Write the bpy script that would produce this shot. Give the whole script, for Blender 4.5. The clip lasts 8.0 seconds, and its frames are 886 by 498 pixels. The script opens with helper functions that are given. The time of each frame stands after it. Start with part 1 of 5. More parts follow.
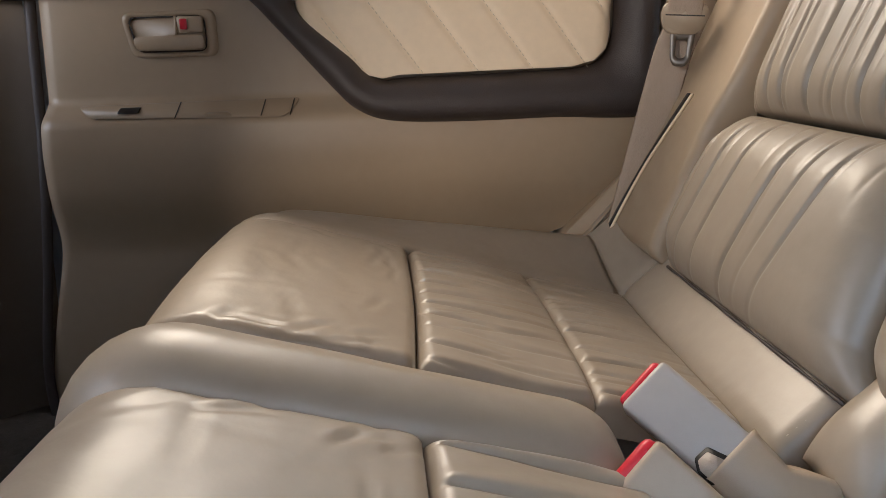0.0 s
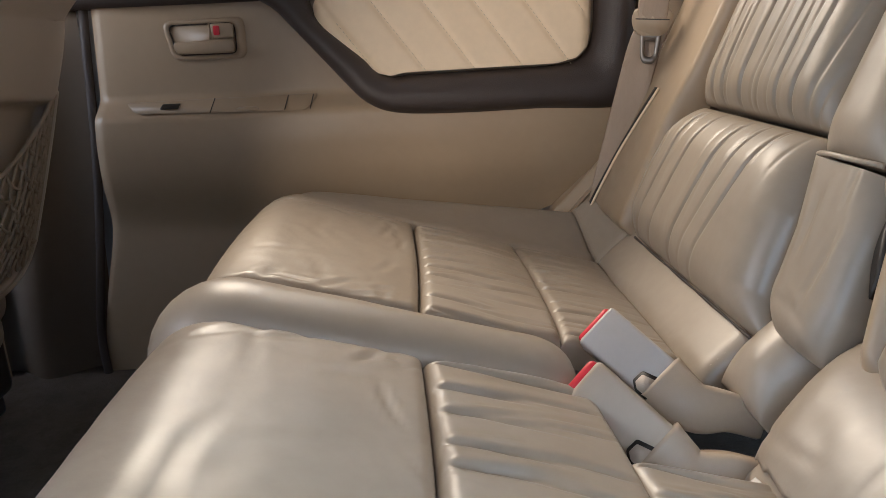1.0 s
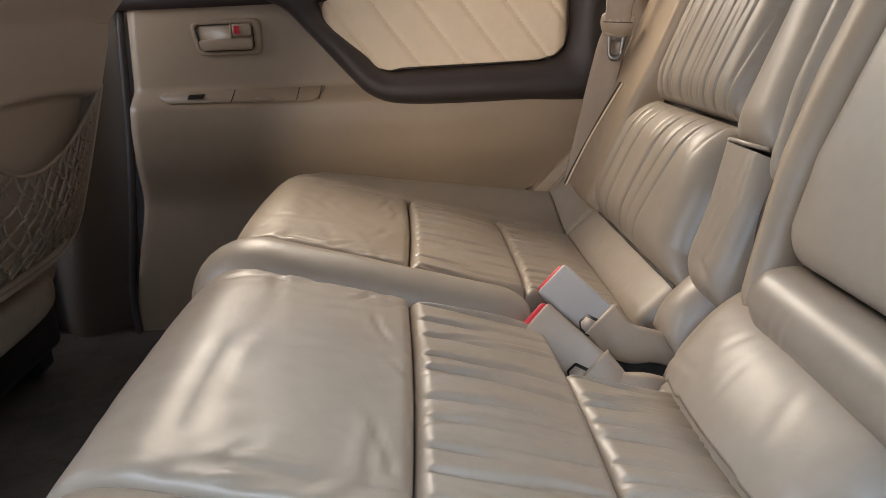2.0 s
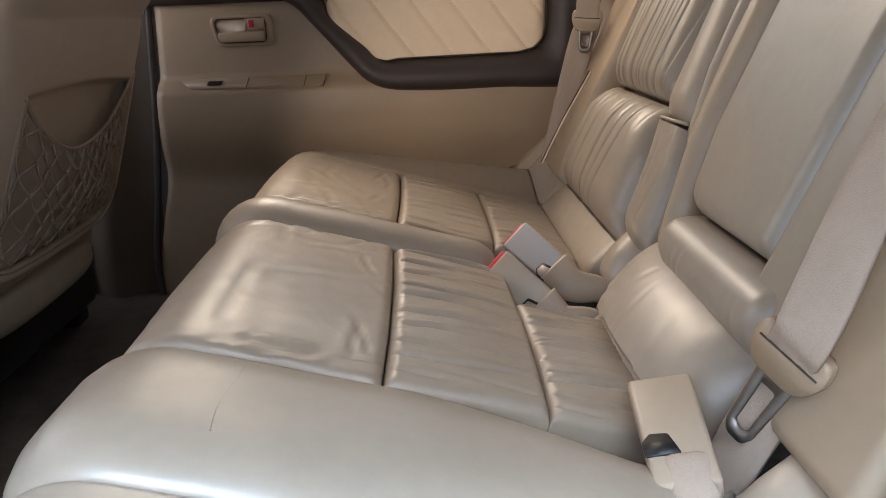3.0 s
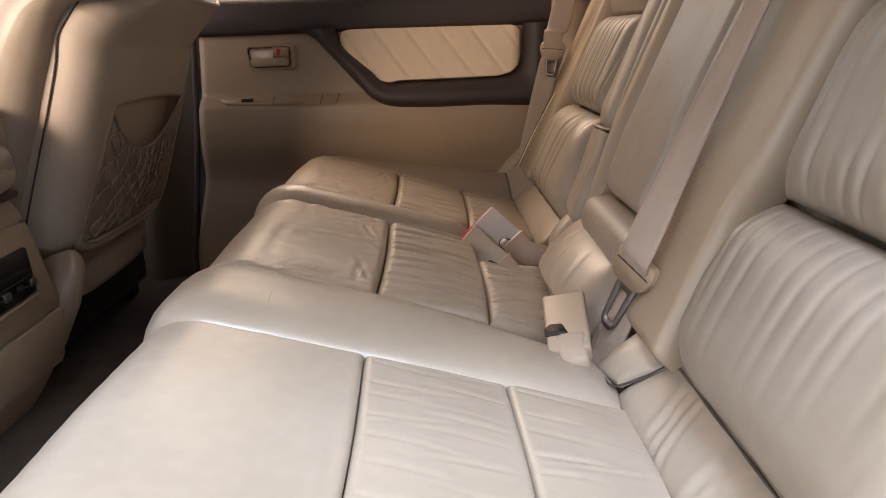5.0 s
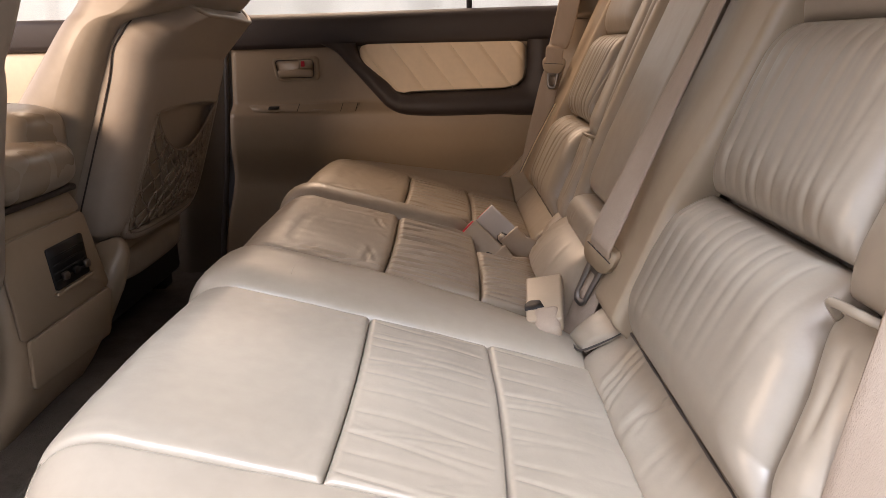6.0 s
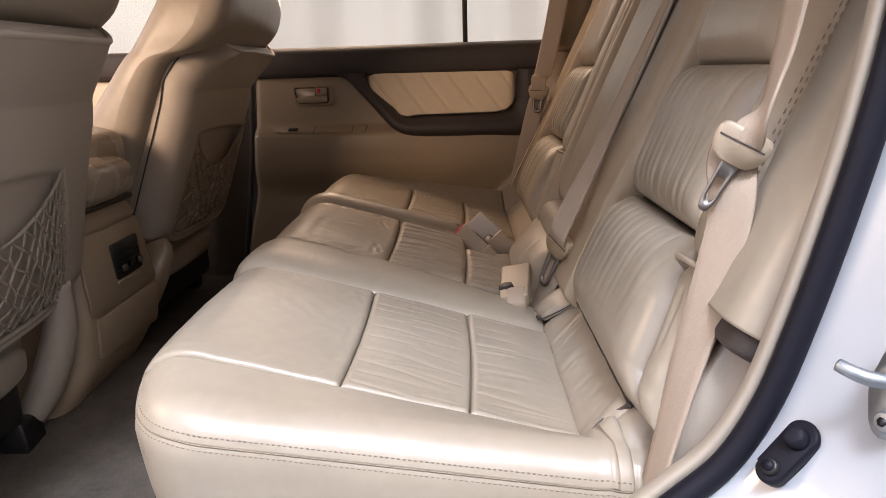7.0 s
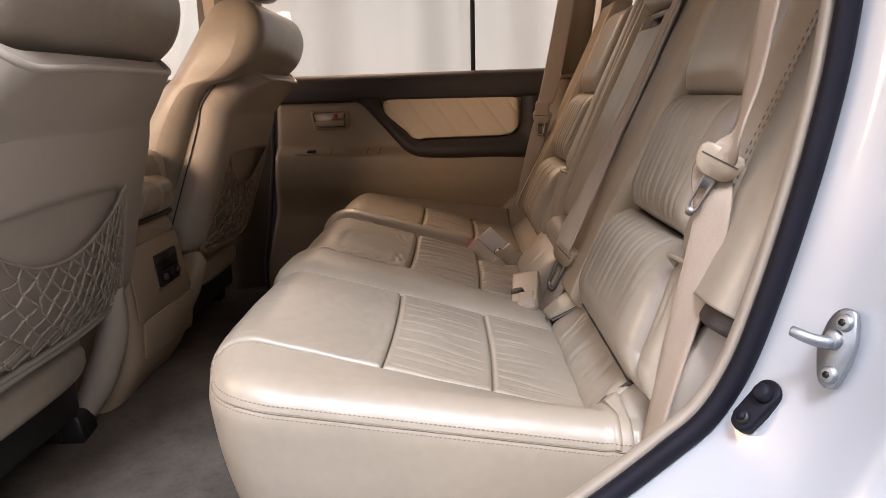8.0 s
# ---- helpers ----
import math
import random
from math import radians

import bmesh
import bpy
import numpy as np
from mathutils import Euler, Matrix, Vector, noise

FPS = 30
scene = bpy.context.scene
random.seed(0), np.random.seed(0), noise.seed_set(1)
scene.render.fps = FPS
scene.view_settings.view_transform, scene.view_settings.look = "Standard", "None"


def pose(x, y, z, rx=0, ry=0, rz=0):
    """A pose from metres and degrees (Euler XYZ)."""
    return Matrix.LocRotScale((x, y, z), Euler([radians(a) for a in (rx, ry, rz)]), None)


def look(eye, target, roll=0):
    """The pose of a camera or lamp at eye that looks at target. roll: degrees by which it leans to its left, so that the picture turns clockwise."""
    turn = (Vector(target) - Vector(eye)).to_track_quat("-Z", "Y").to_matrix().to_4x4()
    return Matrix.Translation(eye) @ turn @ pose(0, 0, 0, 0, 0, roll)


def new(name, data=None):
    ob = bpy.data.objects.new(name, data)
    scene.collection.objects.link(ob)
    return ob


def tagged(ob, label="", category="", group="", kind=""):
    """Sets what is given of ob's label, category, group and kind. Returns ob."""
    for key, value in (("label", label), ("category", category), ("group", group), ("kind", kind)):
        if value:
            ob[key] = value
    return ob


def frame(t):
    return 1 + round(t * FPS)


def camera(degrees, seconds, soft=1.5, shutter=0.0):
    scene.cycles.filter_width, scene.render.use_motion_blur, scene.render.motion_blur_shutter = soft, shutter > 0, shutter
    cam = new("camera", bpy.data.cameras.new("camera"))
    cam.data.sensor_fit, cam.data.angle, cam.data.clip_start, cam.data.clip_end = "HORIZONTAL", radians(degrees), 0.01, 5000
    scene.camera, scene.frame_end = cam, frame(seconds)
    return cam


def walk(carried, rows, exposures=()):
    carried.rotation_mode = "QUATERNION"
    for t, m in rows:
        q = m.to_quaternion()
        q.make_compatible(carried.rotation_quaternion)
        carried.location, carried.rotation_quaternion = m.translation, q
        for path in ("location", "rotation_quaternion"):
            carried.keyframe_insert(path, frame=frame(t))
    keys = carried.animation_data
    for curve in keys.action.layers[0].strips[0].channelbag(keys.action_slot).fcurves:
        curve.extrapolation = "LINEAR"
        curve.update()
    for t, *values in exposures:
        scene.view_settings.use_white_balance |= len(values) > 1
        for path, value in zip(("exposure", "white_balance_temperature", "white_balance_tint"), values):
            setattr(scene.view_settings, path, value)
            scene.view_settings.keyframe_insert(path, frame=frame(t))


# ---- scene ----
cam = camera(63.0, 8.0, 0.55)
PATH = [
    (0, (-0.004, 0.021, 0.921), (0.119, 1.943, 0.383), -1.6),
    (0.5, (-0.002, -0.047, 0.944), (0.106, 1.871, 0.386), -2.0),
    (1, (0.0, -0.113, 0.948), (0.092, 1.798, 0.364), -2.3),
    (1.5, (0.006, -0.182, 0.96), (0.089, 1.723, 0.357), -2.3),
    (3, (0.042, -0.418, 0.974), (0.092, 1.478, 0.341), -2.0),
    (3.5, (0.057, -0.483, 0.972), (0.086, 1.413, 0.337), -2.2),
    (4, (0.041, -0.541, 0.984), (0.057, 1.358, 0.357), -2.3),
    (4.5, (0.051, -0.612, 0.979), (0.073, 1.295, 0.377), -2.1),
    (5, (0.071, -0.696, 0.986), (0.1, 1.221, 0.415), -1.7),
    (6.3, (0.11, -0.903, 1.0), (0.077, 1.028, 0.479), -1.2),
    (6.5, (0.12, -0.961, 1.005), (0.099, 0.975, 0.504), -1.1),
    (7, (0.129, -1.061, 1.011), (0.078, 0.879, 0.526), -1.4),
    (7.5, (0.114, -1.111, 1.019), (0.057, 0.834, 0.559), -1.5),
    (8, (0.098, -1.189, 1.018), (0.054, 0.765, 0.595), -1.3),
]
EXPOSURES = [(0.0, 2.38, 4980, 5), (1.5, 2.48, 5030, 5), (3.0, 2.20, 5230, 8), (4.0, 2.18, 5600, 11), (5.0, 1.94, 5930, 16), (6.5, 1.54, 6250, 19), (8.0, 1.28, 6400, 20)]
walk(cam, [(t, look(eye, target, roll)) for t, eye, target, roll in PATH], EXPOSURES)

# ---------------------------------------------------------------- light
SUN_FROM = Vector((0.06, -0.68, 0.95)).normalized()
world = bpy.data.worlds.new("overcast_sky")
scene.world = world
world.use_nodes = True
sky = world.node_tree.nodes.new("ShaderNodeTexSky")
sky.sky_type, sky.sun_disc = "NISHITA", False
sky.sun_elevation, sky.sun_rotation = math.asin(SUN_FROM.z), math.atan2(SUN_FROM.x, SUN_FROM.y)
sky.air_density, sky.dust_density = 1.6, 4.0
cloud = world.node_tree.nodes.new("ShaderNodeHueSaturation")
cloud.inputs["Saturation"].default_value = 0.48
world.node_tree.links.new(sky.outputs[0], cloud.inputs["Color"])
world.node_tree.links.new(cloud.outputs[0], world.node_tree.nodes["Background"].inputs[0])
world.node_tree.nodes["Background"].inputs[1].default_value = 0.15
sun = new("sun", bpy.data.lights.new("sun", "SUN"))
sun.data.energy, sun.data.angle, sun.data.color = 1.30, radians(13), (0.68, 0.85, 1.0)
sun.matrix_world = look(SUN_FROM * 12, (0, 0, 0))

# added area lamp in the windscreen opening, standing in for warm light from ahead
screen_light = new("windscreen_light", bpy.data.lights.new("windscreen_light", "AREA"))
screen_light.data.shape, screen_light.data.size, screen_light.data.size_y = "RECTANGLE", 1.40, 0.50
screen_light.data.energy, screen_light.data.color = 1.5, (1.0, 0.66, 0.40)
screen_light.matrix_world = look((-1.34, 0.20, 1.28), (0.0, 0.30, 0.95))
# added, unseen warm area light high beyond the far window, falling over the sill
added_far_light = new("added_far_light", bpy.data.lights.new("added_far_light", "AREA"))
added_far_light.data.shape, added_far_light.data.size, added_far_light.data.size_y = "RECTANGLE", 1.20, 0.60
added_far_light.data.energy, added_far_light.data.color = 13.0, (1.0, 0.70, 0.43)
added_far_light.matrix_world = look((-0.60, 1.95, 2.20), (0.05, 0.55, 0.70))
# another added area lamp, set in the near front door's window opening
front_light = new("front_window_light", bpy.data.lights.new("front_window_light", "AREA"))
front_light.data.shape, front_light.data.size, front_light.data.size_y = "RECTANGLE", 0.46, 0.32
front_light.data.energy, front_light.data.color = 5.2, (1.0, 0.71, 0.45)
front_light.matrix_world = look((-0.98, -0.64, 1.30), (0.05, 0.95, 0.92))


# ---------------------------------------------------------------- materials
def material(name, color, rough=0.5, metal=0.0, vary=0.12, scale=9.0, grain=0.0, grain_scale=900.0, coat=0.0,
             dirt=None, dirt_amount=0.0, spec=0.5, grain_kind="noise", stretch=None, wrinkle=0.0, sag=0.0):
    """A surface with mottling at two scales and fine relief, in metres."""
    m = bpy.data.materials.new(name)
    m.use_nodes = True
    nt, bsdf = m.node_tree, m.node_tree.nodes["Principled BSDF"]
    link = nt.links.new
    co = nt.nodes.new("ShaderNodeTexCoord").outputs["Object"]
    if stretch:
        mp = nt.nodes.new("ShaderNodeMapping")
        mp.inputs["Scale"].default_value = stretch
        link(co, mp.inputs[0])
        co = mp.outputs[0]
    big = nt.nodes.new("ShaderNodeTexNoise")
    big.inputs["Scale"].default_value, big.inputs["Detail"].default_value = scale, 4.0
    small = nt.nodes.new("ShaderNodeTexNoise")
    small.inputs["Scale"].default_value, small.inputs["Detail"].default_value = scale * 11, 3.0
    link(co, big.inputs["Vector"]), link(co, small.inputs["Vector"])
    add = nt.nodes.new("ShaderNodeMath")
    add.operation = "MULTIPLY_ADD"
    link(small.outputs["Fac"], add.inputs[0])
    add.inputs[1].default_value = 0.5
    link(big.outputs["Fac"], add.inputs[2])
    ramp = nt.nodes.new("ShaderNodeMapRange")
    ramp.inputs["From Min"].default_value, ramp.inputs["From Max"].default_value = 0.45, 1.05
    link(add.outputs[0], ramp.inputs["Value"])
    mix = nt.nodes.new("ShaderNodeMix")
    mix.data_type = "RGBA"
    lo = [c * (1 - vary) for c in color]
    hi = [min(1.0, c * (1 + vary * 0.8)) for c in color]
    mix.inputs["A"].default_value, mix.inputs["B"].default_value = (*lo, 1), (*hi, 1)
    link(ramp.outputs[0], mix.inputs["Factor"])
    col = mix.outputs["Result"]
    if dirt:
        dn = nt.nodes.new("ShaderNodeTexNoise")
        dn.inputs["Scale"].default_value, dn.inputs["Detail"].default_value, dn.inputs["Roughness"].default_value = scale * 2.3, 8.0, 0.65
        link(co, dn.inputs["Vector"])
        dr = nt.nodes.new("ShaderNodeMapRange")
        dr.inputs["From Min"].default_value, dr.inputs["From Max"].default_value, dr.inputs["To Max"].default_value = 0.52, 0.75, dirt_amount
        link(dn.outputs["Fac"], dr.inputs["Value"])
        dm = nt.nodes.new("ShaderNodeMix")
        dm.data_type = "RGBA"
        link(dr.outputs[0], dm.inputs["Factor"]), link(col, dm.inputs["A"])
        dm.inputs["B"].default_value = (*dirt, 1)
        col = dm.outputs["Result"]
    link(col, bsdf.inputs["Base Color"])
    rr = nt.nodes.new("ShaderNodeMapRange")
    rr.inputs["To Min"].default_value, rr.inputs["To Max"].default_value = max(0.02, rough - 0.05), min(1.0, rough + 0.05)
    link(small.outputs["Fac"], rr.inputs["Value"]), link(rr.outputs[0], bsdf.inputs["Roughness"])
    bsdf.inputs["Metallic"].default_value, bsdf.inputs["Coat Weight"].default_value = metal, coat
    bsdf.inputs["Specular IOR Level"].default_value = spec
    if grain:
        if grain_kind == "cells":
            g = nt.nodes.new("ShaderNodeTexVoronoi")
            out = g.outputs["Distance"]
        else:
            g = nt.nodes.new("ShaderNodeTexNoise")
            g.inputs["Detail"].default_value = 3.0
            out = g.outputs["Fac"]
        g.inputs["Scale"].default_value = grain_scale
        link(co, g.inputs["Vector"])
        bump = nt.nodes.new("ShaderNodeBump")
        bump.inputs["Strength"].default_value, bump.inputs["Distance"].default_value = grain, 0.001
        link(out, bump.inputs["Height"])
        b2 = nt.nodes.new("ShaderNodeBump")
        b2.inputs["Strength"].default_value, b2.inputs["Distance"].default_value = grain * 0.4, 0.002
        link(big.outputs["Fac"], b2.inputs["Height"]), link(bump.outputs[0], b2.inputs["Normal"])
        last = b2.outputs[0]
        if wrinkle:
            wn = nt.nodes.new("ShaderNodeTexNoise")
            wn.inputs["Scale"].default_value, wn.inputs["Detail"].default_value, wn.inputs["Distortion"].default_value = 26.0, 3.5, 1.2
            link(co, wn.inputs["Vector"])
            mid, fold, line = nt.nodes.new("ShaderNodeMath"), nt.nodes.new("ShaderNodeMath"), nt.nodes.new("ShaderNodeMapRange")
            mid.operation, fold.operation = "SUBTRACT", "ABSOLUTE"
            mid.inputs[1].default_value = 0.5
            link(wn.outputs["Fac"], mid.inputs[0]), link(mid.outputs[0], fold.inputs[0])
            line.inputs["From Max"].default_value = 0.05
            link(fold.outputs[0], line.inputs["Value"])
            b3 = nt.nodes.new("ShaderNodeBump")
            b3.inputs["Strength"].default_value, b3.inputs["Distance"].default_value = wrinkle, 0.0007
            link(line.outputs[0], b3.inputs["Height"]), link(last, b3.inputs["Normal"])
            last = b3.outputs[0]
        if sag:                                  # slack hide: soft swells and uneven polish
            sn = nt.nodes.new("ShaderNodeTexNoise")
            sn.inputs["Scale"].default_value, sn.inputs["Detail"].default_value, sn.inputs["Distortion"].default_value = 14.0, 2.5, 0.6
            link(co, sn.inputs["Vector"])
            b4 = nt.nodes.new("ShaderNodeBump")
            b4.inputs["Strength"].default_value, b4.inputs["Distance"].default_value = sag, 0.006
            link(sn.outputs["Fac"], b4.inputs["Height"]), link(last, b4.inputs["Normal"])
            last = b4.outputs[0]
            worn = nt.nodes.new("ShaderNodeMapRange")
            worn.inputs["From Min"].default_value, worn.inputs["From Max"].default_value = 0.3, 0.7
            worn.inputs["To Min"].default_value, worn.inputs["To Max"].default_value = rough - 0.04, rough + 0.06
            link(sn.outputs["Fac"], worn.inputs["Value"]), link(worn.outputs[0], bsdf.inputs["Roughness"])
        link(last, bsdf.inputs["Normal"])
    return m


LEATHER = material("beige_leather", (0.322, 0.273, 0.211), 0.37, vary=0.10, scale=7, grain=0.07, grain_scale=240, wrinkle=0.02, sag=0.22, spec=0.60, dirt=(0.27, 0.215, 0.155), dirt_amount=0.10)
LEATHER_DARK = material("taupe_leather", (0.280, 0.238, 0.185), 0.35, vary=0.09, scale=8, grain=0.07, grain_scale=240, sag=0.20, spec=0.60, dirt=(0.22, 0.18, 0.13), dirt_amount=0.06)
TAN = material("tan_leather", (0.345, 0.270, 0.185), 0.38, vary=0.07, scale=7, grain=0.06, grain_scale=240, sag=0.15)
LID = material("console_leather", (0.33, 0.275, 0.205), 0.27, vary=0.06, scale=7, grain=0.06, grain_scale=240, sag=0.15)
PLASTIC = material("beige_plastic", (0.35, 0.269, 0.180), 0.36, vary=0.06, scale=6, grain=0.15, grain_scale=1400)
PLASTIC_DARK = material("dark_brown_vinyl", (0.046, 0.036, 0.033), 0.5, vary=0.12, scale=10, grain=0.3, grain_scale=900, grain_kind="cells")
SHELL = material("taupe_plastic", (0.41, 0.352, 0.286), 0.40, vary=0.07, scale=6, grain=0.2, grain_scale=1300)
INSERT = material("cream_leather", (0.83, 0.69, 0.50), 0.42, vary=0.07, scale=8, grain=0.06, grain_scale=240)
WEBBING = material("beige_webbing", (0.385, 0.307, 0.238), 0.75, vary=0.08, scale=30, grain=0.5, grain_scale=1500, stretch=(1, 1, 0.25))
BUCKLE = material("beige_buckle_plastic", (0.38, 0.305, 0.22), 0.42, vary=0.05, scale=14, grain=0.1, grain_scale=1500, dirt=(0.3, 0.25, 0.19), dirt_amount=0.2)
SHADED_BROWN = material("shaded_brown_plastic", (0.115, 0.090, 0.066), 0.55, vary=0.10, scale=9, grain=0.2, grain_scale=1200)
TRIM = material("pale_beige_plastic", (0.33, 0.28, 0.225), 0.5, vary=0.05, scale=8)
BUCKLE_GREY = material("pale_grey_plastic", (0.43, 0.40, 0.365), 0.40, vary=0.05, scale=14, grain=0.1, grain_scale=1500)
RED = material("red_plastic", (0.50, 0.014, 0.030), 0.35, vary=0.06, scale=40)
STEEL = material("brushed_steel", (0.25, 0.235, 0.22), 0.48, metal=1.0, vary=0.1, scale=40, grain=0.1)
ZINC = material("zinc_steel", (0.40, 0.425, 0.45), 0.50, metal=1.0, vary=0.12, scale=30, grain=0.15, dirt=(0.25, 0.22, 0.18), dirt_amount=0.3)
RUBBER = material("black_rubber", (0.008, 0.008, 0.014), 0.55, vary=0.2, scale=20, grain=0.15, spec=0.2)
BLACK = material("black_plastic", (0.012, 0.011, 0.011), 0.45, vary=0.2, scale=20, grain=0.1)
PAINT = material("white_car_paint", (0.41, 0.425, 0.45), 0.24, vary=0.006, scale=2, coat=0.6)
CARPET = material("grey_beige_carpet", (0.080, 0.066, 0.052), 0.95, vary=0.4, scale=14, grain=1.0, grain_scale=500, dirt=(0.042, 0.030, 0.021), dirt_amount=0.8)
HEADLINER = material("cream_headliner", (0.24, 0.20, 0.155), 0.9, vary=0.05, scale=8, grain=0.4, grain_scale=900)
CORD = material("beige_cord", (0.31, 0.256, 0.198), 0.8, vary=0.2, scale=60, grain=0.6, grain_scale=1500)
THREAD = material("beige_thread", (0.56, 0.48, 0.37), 0.8, vary=0.15, scale=60)
STITCH = material("brown_thread", (0.23, 0.185, 0.135), 0.8, vary=0.15, scale=60)
SCREEN = material("white_canvas", (0.42, 0.382, 0.330), 0.85, vary=0.05, scale=2.5, grain=0.3, grain_scale=300)
CONCRETE = material("grey_concrete", (0.25, 0.245, 0.235), 0.9, vary=0.2, scale=1.2, grain=0.6, grain_scale=120, dirt=(0.18, 0.175, 0.165), dirt_amount=0.5)
SKY_BLOCK_GREY = material("sky_block_grey", (0.34, 0.32, 0.30), 0.9, vary=0.12, scale=0.8, grain=0.5, grain_scale=90, dirt=(0.24, 0.22, 0.20), dirt_amount=0.4)


def translucent_with_glow(m, share):
    """Cloth far outside: translucent, with an added glow in place of daylight behind it."""
    nt = m.node_tree
    bsdf, out = nt.nodes["Principled BSDF"], nt.nodes["Material Output"]
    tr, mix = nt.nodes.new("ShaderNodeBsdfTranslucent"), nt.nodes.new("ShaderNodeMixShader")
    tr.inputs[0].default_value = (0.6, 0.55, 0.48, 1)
    # warm emission put into the cloth to brighten it
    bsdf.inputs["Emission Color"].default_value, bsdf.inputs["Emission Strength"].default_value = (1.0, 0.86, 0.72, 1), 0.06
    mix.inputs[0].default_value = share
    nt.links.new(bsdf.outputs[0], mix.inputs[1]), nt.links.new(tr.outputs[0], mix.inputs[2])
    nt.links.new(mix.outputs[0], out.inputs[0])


translucent_with_glow(SCREEN, 0.3)


def glass_material():
    m = bpy.data.materials.new("window_glass")
    m.use_nodes = True
    nt = m.node_tree
    nt.nodes.remove(nt.nodes["Principled BSDF"])
    clear, gloss, mix = nt.nodes.new("ShaderNodeBsdfTransparent"), nt.nodes.new("ShaderNodeBsdfGlossy"), nt.nodes.new("ShaderNodeMixShader")
    clear.inputs[0].default_value = (0.93, 0.94, 0.93, 1)
    gloss.inputs["Roughness"].default_value = 0.02
    fres = nt.nodes.new("ShaderNodeFresnel")
    nt.links.new(fres.outputs[0], mix.inputs[0])
    nt.links.new(clear.outputs[0], mix.inputs[1]), nt.links.new(gloss.outputs[0], mix.inputs[2])
    nt.links.new(mix.outputs[0], nt.nodes["Material Output"].inputs[0])
    return m


GLASS = glass_material()


# ---------------------------------------------------------------- builders
def thing(name, at, label, category, group="", kind=""):
    """An empty at the base of a thing; its parts are built in the world's metres and hung under it."""
    ob = new(name)
    ob.location, ob.empty_display_size = at, 0.03
    return tagged(ob, label, category, group, kind)


def root_of(ob):
    while ob.parent:
        ob = ob.parent
    return ob


def link_mesh(name, verts, faces, mat, parent=None, label="", smooth=True):
    me = bpy.data.meshes.new(name)
    v = np.asarray(verts, float).reshape(-1, 3)
    if parent:
        v = v - np.array(root_of(parent).location)
    me.from_pydata(v.tolist(), [], faces)
    me.polygons.foreach_set("use_smooth", [smooth] * len(me.polygons))
    me.materials.append(mat)
    me.update()
    ob = new(name, me)
    ob.parent = parent
    return tagged(ob, label)


def part(name, bm, mat, parent=None, label="", smooth=True):
    if parent:
        bmesh.ops.translate(bm, verts=bm.verts, vec=-Vector(root_of(parent).location))
    me = bpy.data.meshes.new(name)
    bmesh.ops.recalc_face_normals(bm, faces=bm.faces)
    bm.to_mesh(me)
    bm.free()
    me.polygons.foreach_set("use_smooth", [smooth] * len(me.polygons))
    me.materials.append(mat)
    ob = new(name, me)
    ob.parent = parent
    return tagged(ob, label)


def grid_faces(nu, nv, wrap=False):
    f = []
    for i in range(nu - 1 + (1 if wrap else 0)):
        for j in range(nv - 1):
            k = (i + 1) % nu
            f.append((i * nv + j, k * nv + j, k * nv + j + 1, i * nv + j + 1))
    return f


def sheet(name, P, mat, parent=None, label="", flip=False):
    nu, nv = P.shape[:2]
    f = grid_faces(nu, nv)
    if flip:
        f = [q[::-1] for q in f]
    return link_mesh(name, P.reshape(-1, 3), f, mat, parent, label)


def box(size, at=(0, 0, 0), bevel=0.004, seg=3, m=None):
    bm = bmesh.new()
    bmesh.ops.create_cube(bm, size=1.0, matrix=Matrix.Diagonal((*size, 1)))
    if bevel:
        bmesh.ops.bevel(bm, geom=bm.edges[:], offset=min(bevel, min(size) * 0.48), segments=seg, profile=0.5, affect="EDGES")
    bmesh.ops.transform(bm, matrix=(m if m else Matrix.Translation(at)), verts=bm.verts)
    return bm


def cyl(r, h, m, n=24, r2=None, bevel=0.0):
    bm = bmesh.new()
    bmesh.ops.create_cone(bm, cap_ends=True, segments=n, radius1=r, radius2=r if r2 is None else r2, depth=h)
    if bevel:
        rim = [e for e in bm.edges if len(e.link_faces) == 2 and any(len(f.verts) > 4 for f in e.link_faces)]
        bmesh.ops.bevel(bm, geom=rim, offset=bevel, segments=2, profile=0.5, affect="EDGES")
    bmesh.ops.transform(bm, matrix=m, verts=bm.verts)
    return bm


def frames_along(pts):
    pts = np.asarray(pts, float)
    t = np.gradient(pts, axis=0)
    t /= np.linalg.norm(t, axis=1)[:, None] + 1e-12
    return pts, t


def smooth_line(pts, n):
    """A Catmull-Rom line through a few points."""
    p = np.asarray(pts, float)
    p = np.vstack([2 * p[0] - p[1], p, 2 * p[-1] - p[-2]])
    m = len(p) - 3
    out = []
    for s in np.linspace(0, m, n):
        i = min(int(s), m - 1)
        u = s - i
        a, b, c, d = p[i:i + 4]
        out.append(0.5 * (2 * b + (c - a) * u + (2 * a - 5 * b + 4 * c - d) * u ** 2 + (3 * b - a - 3 * c + d) * u ** 3))
    return np.array(out)


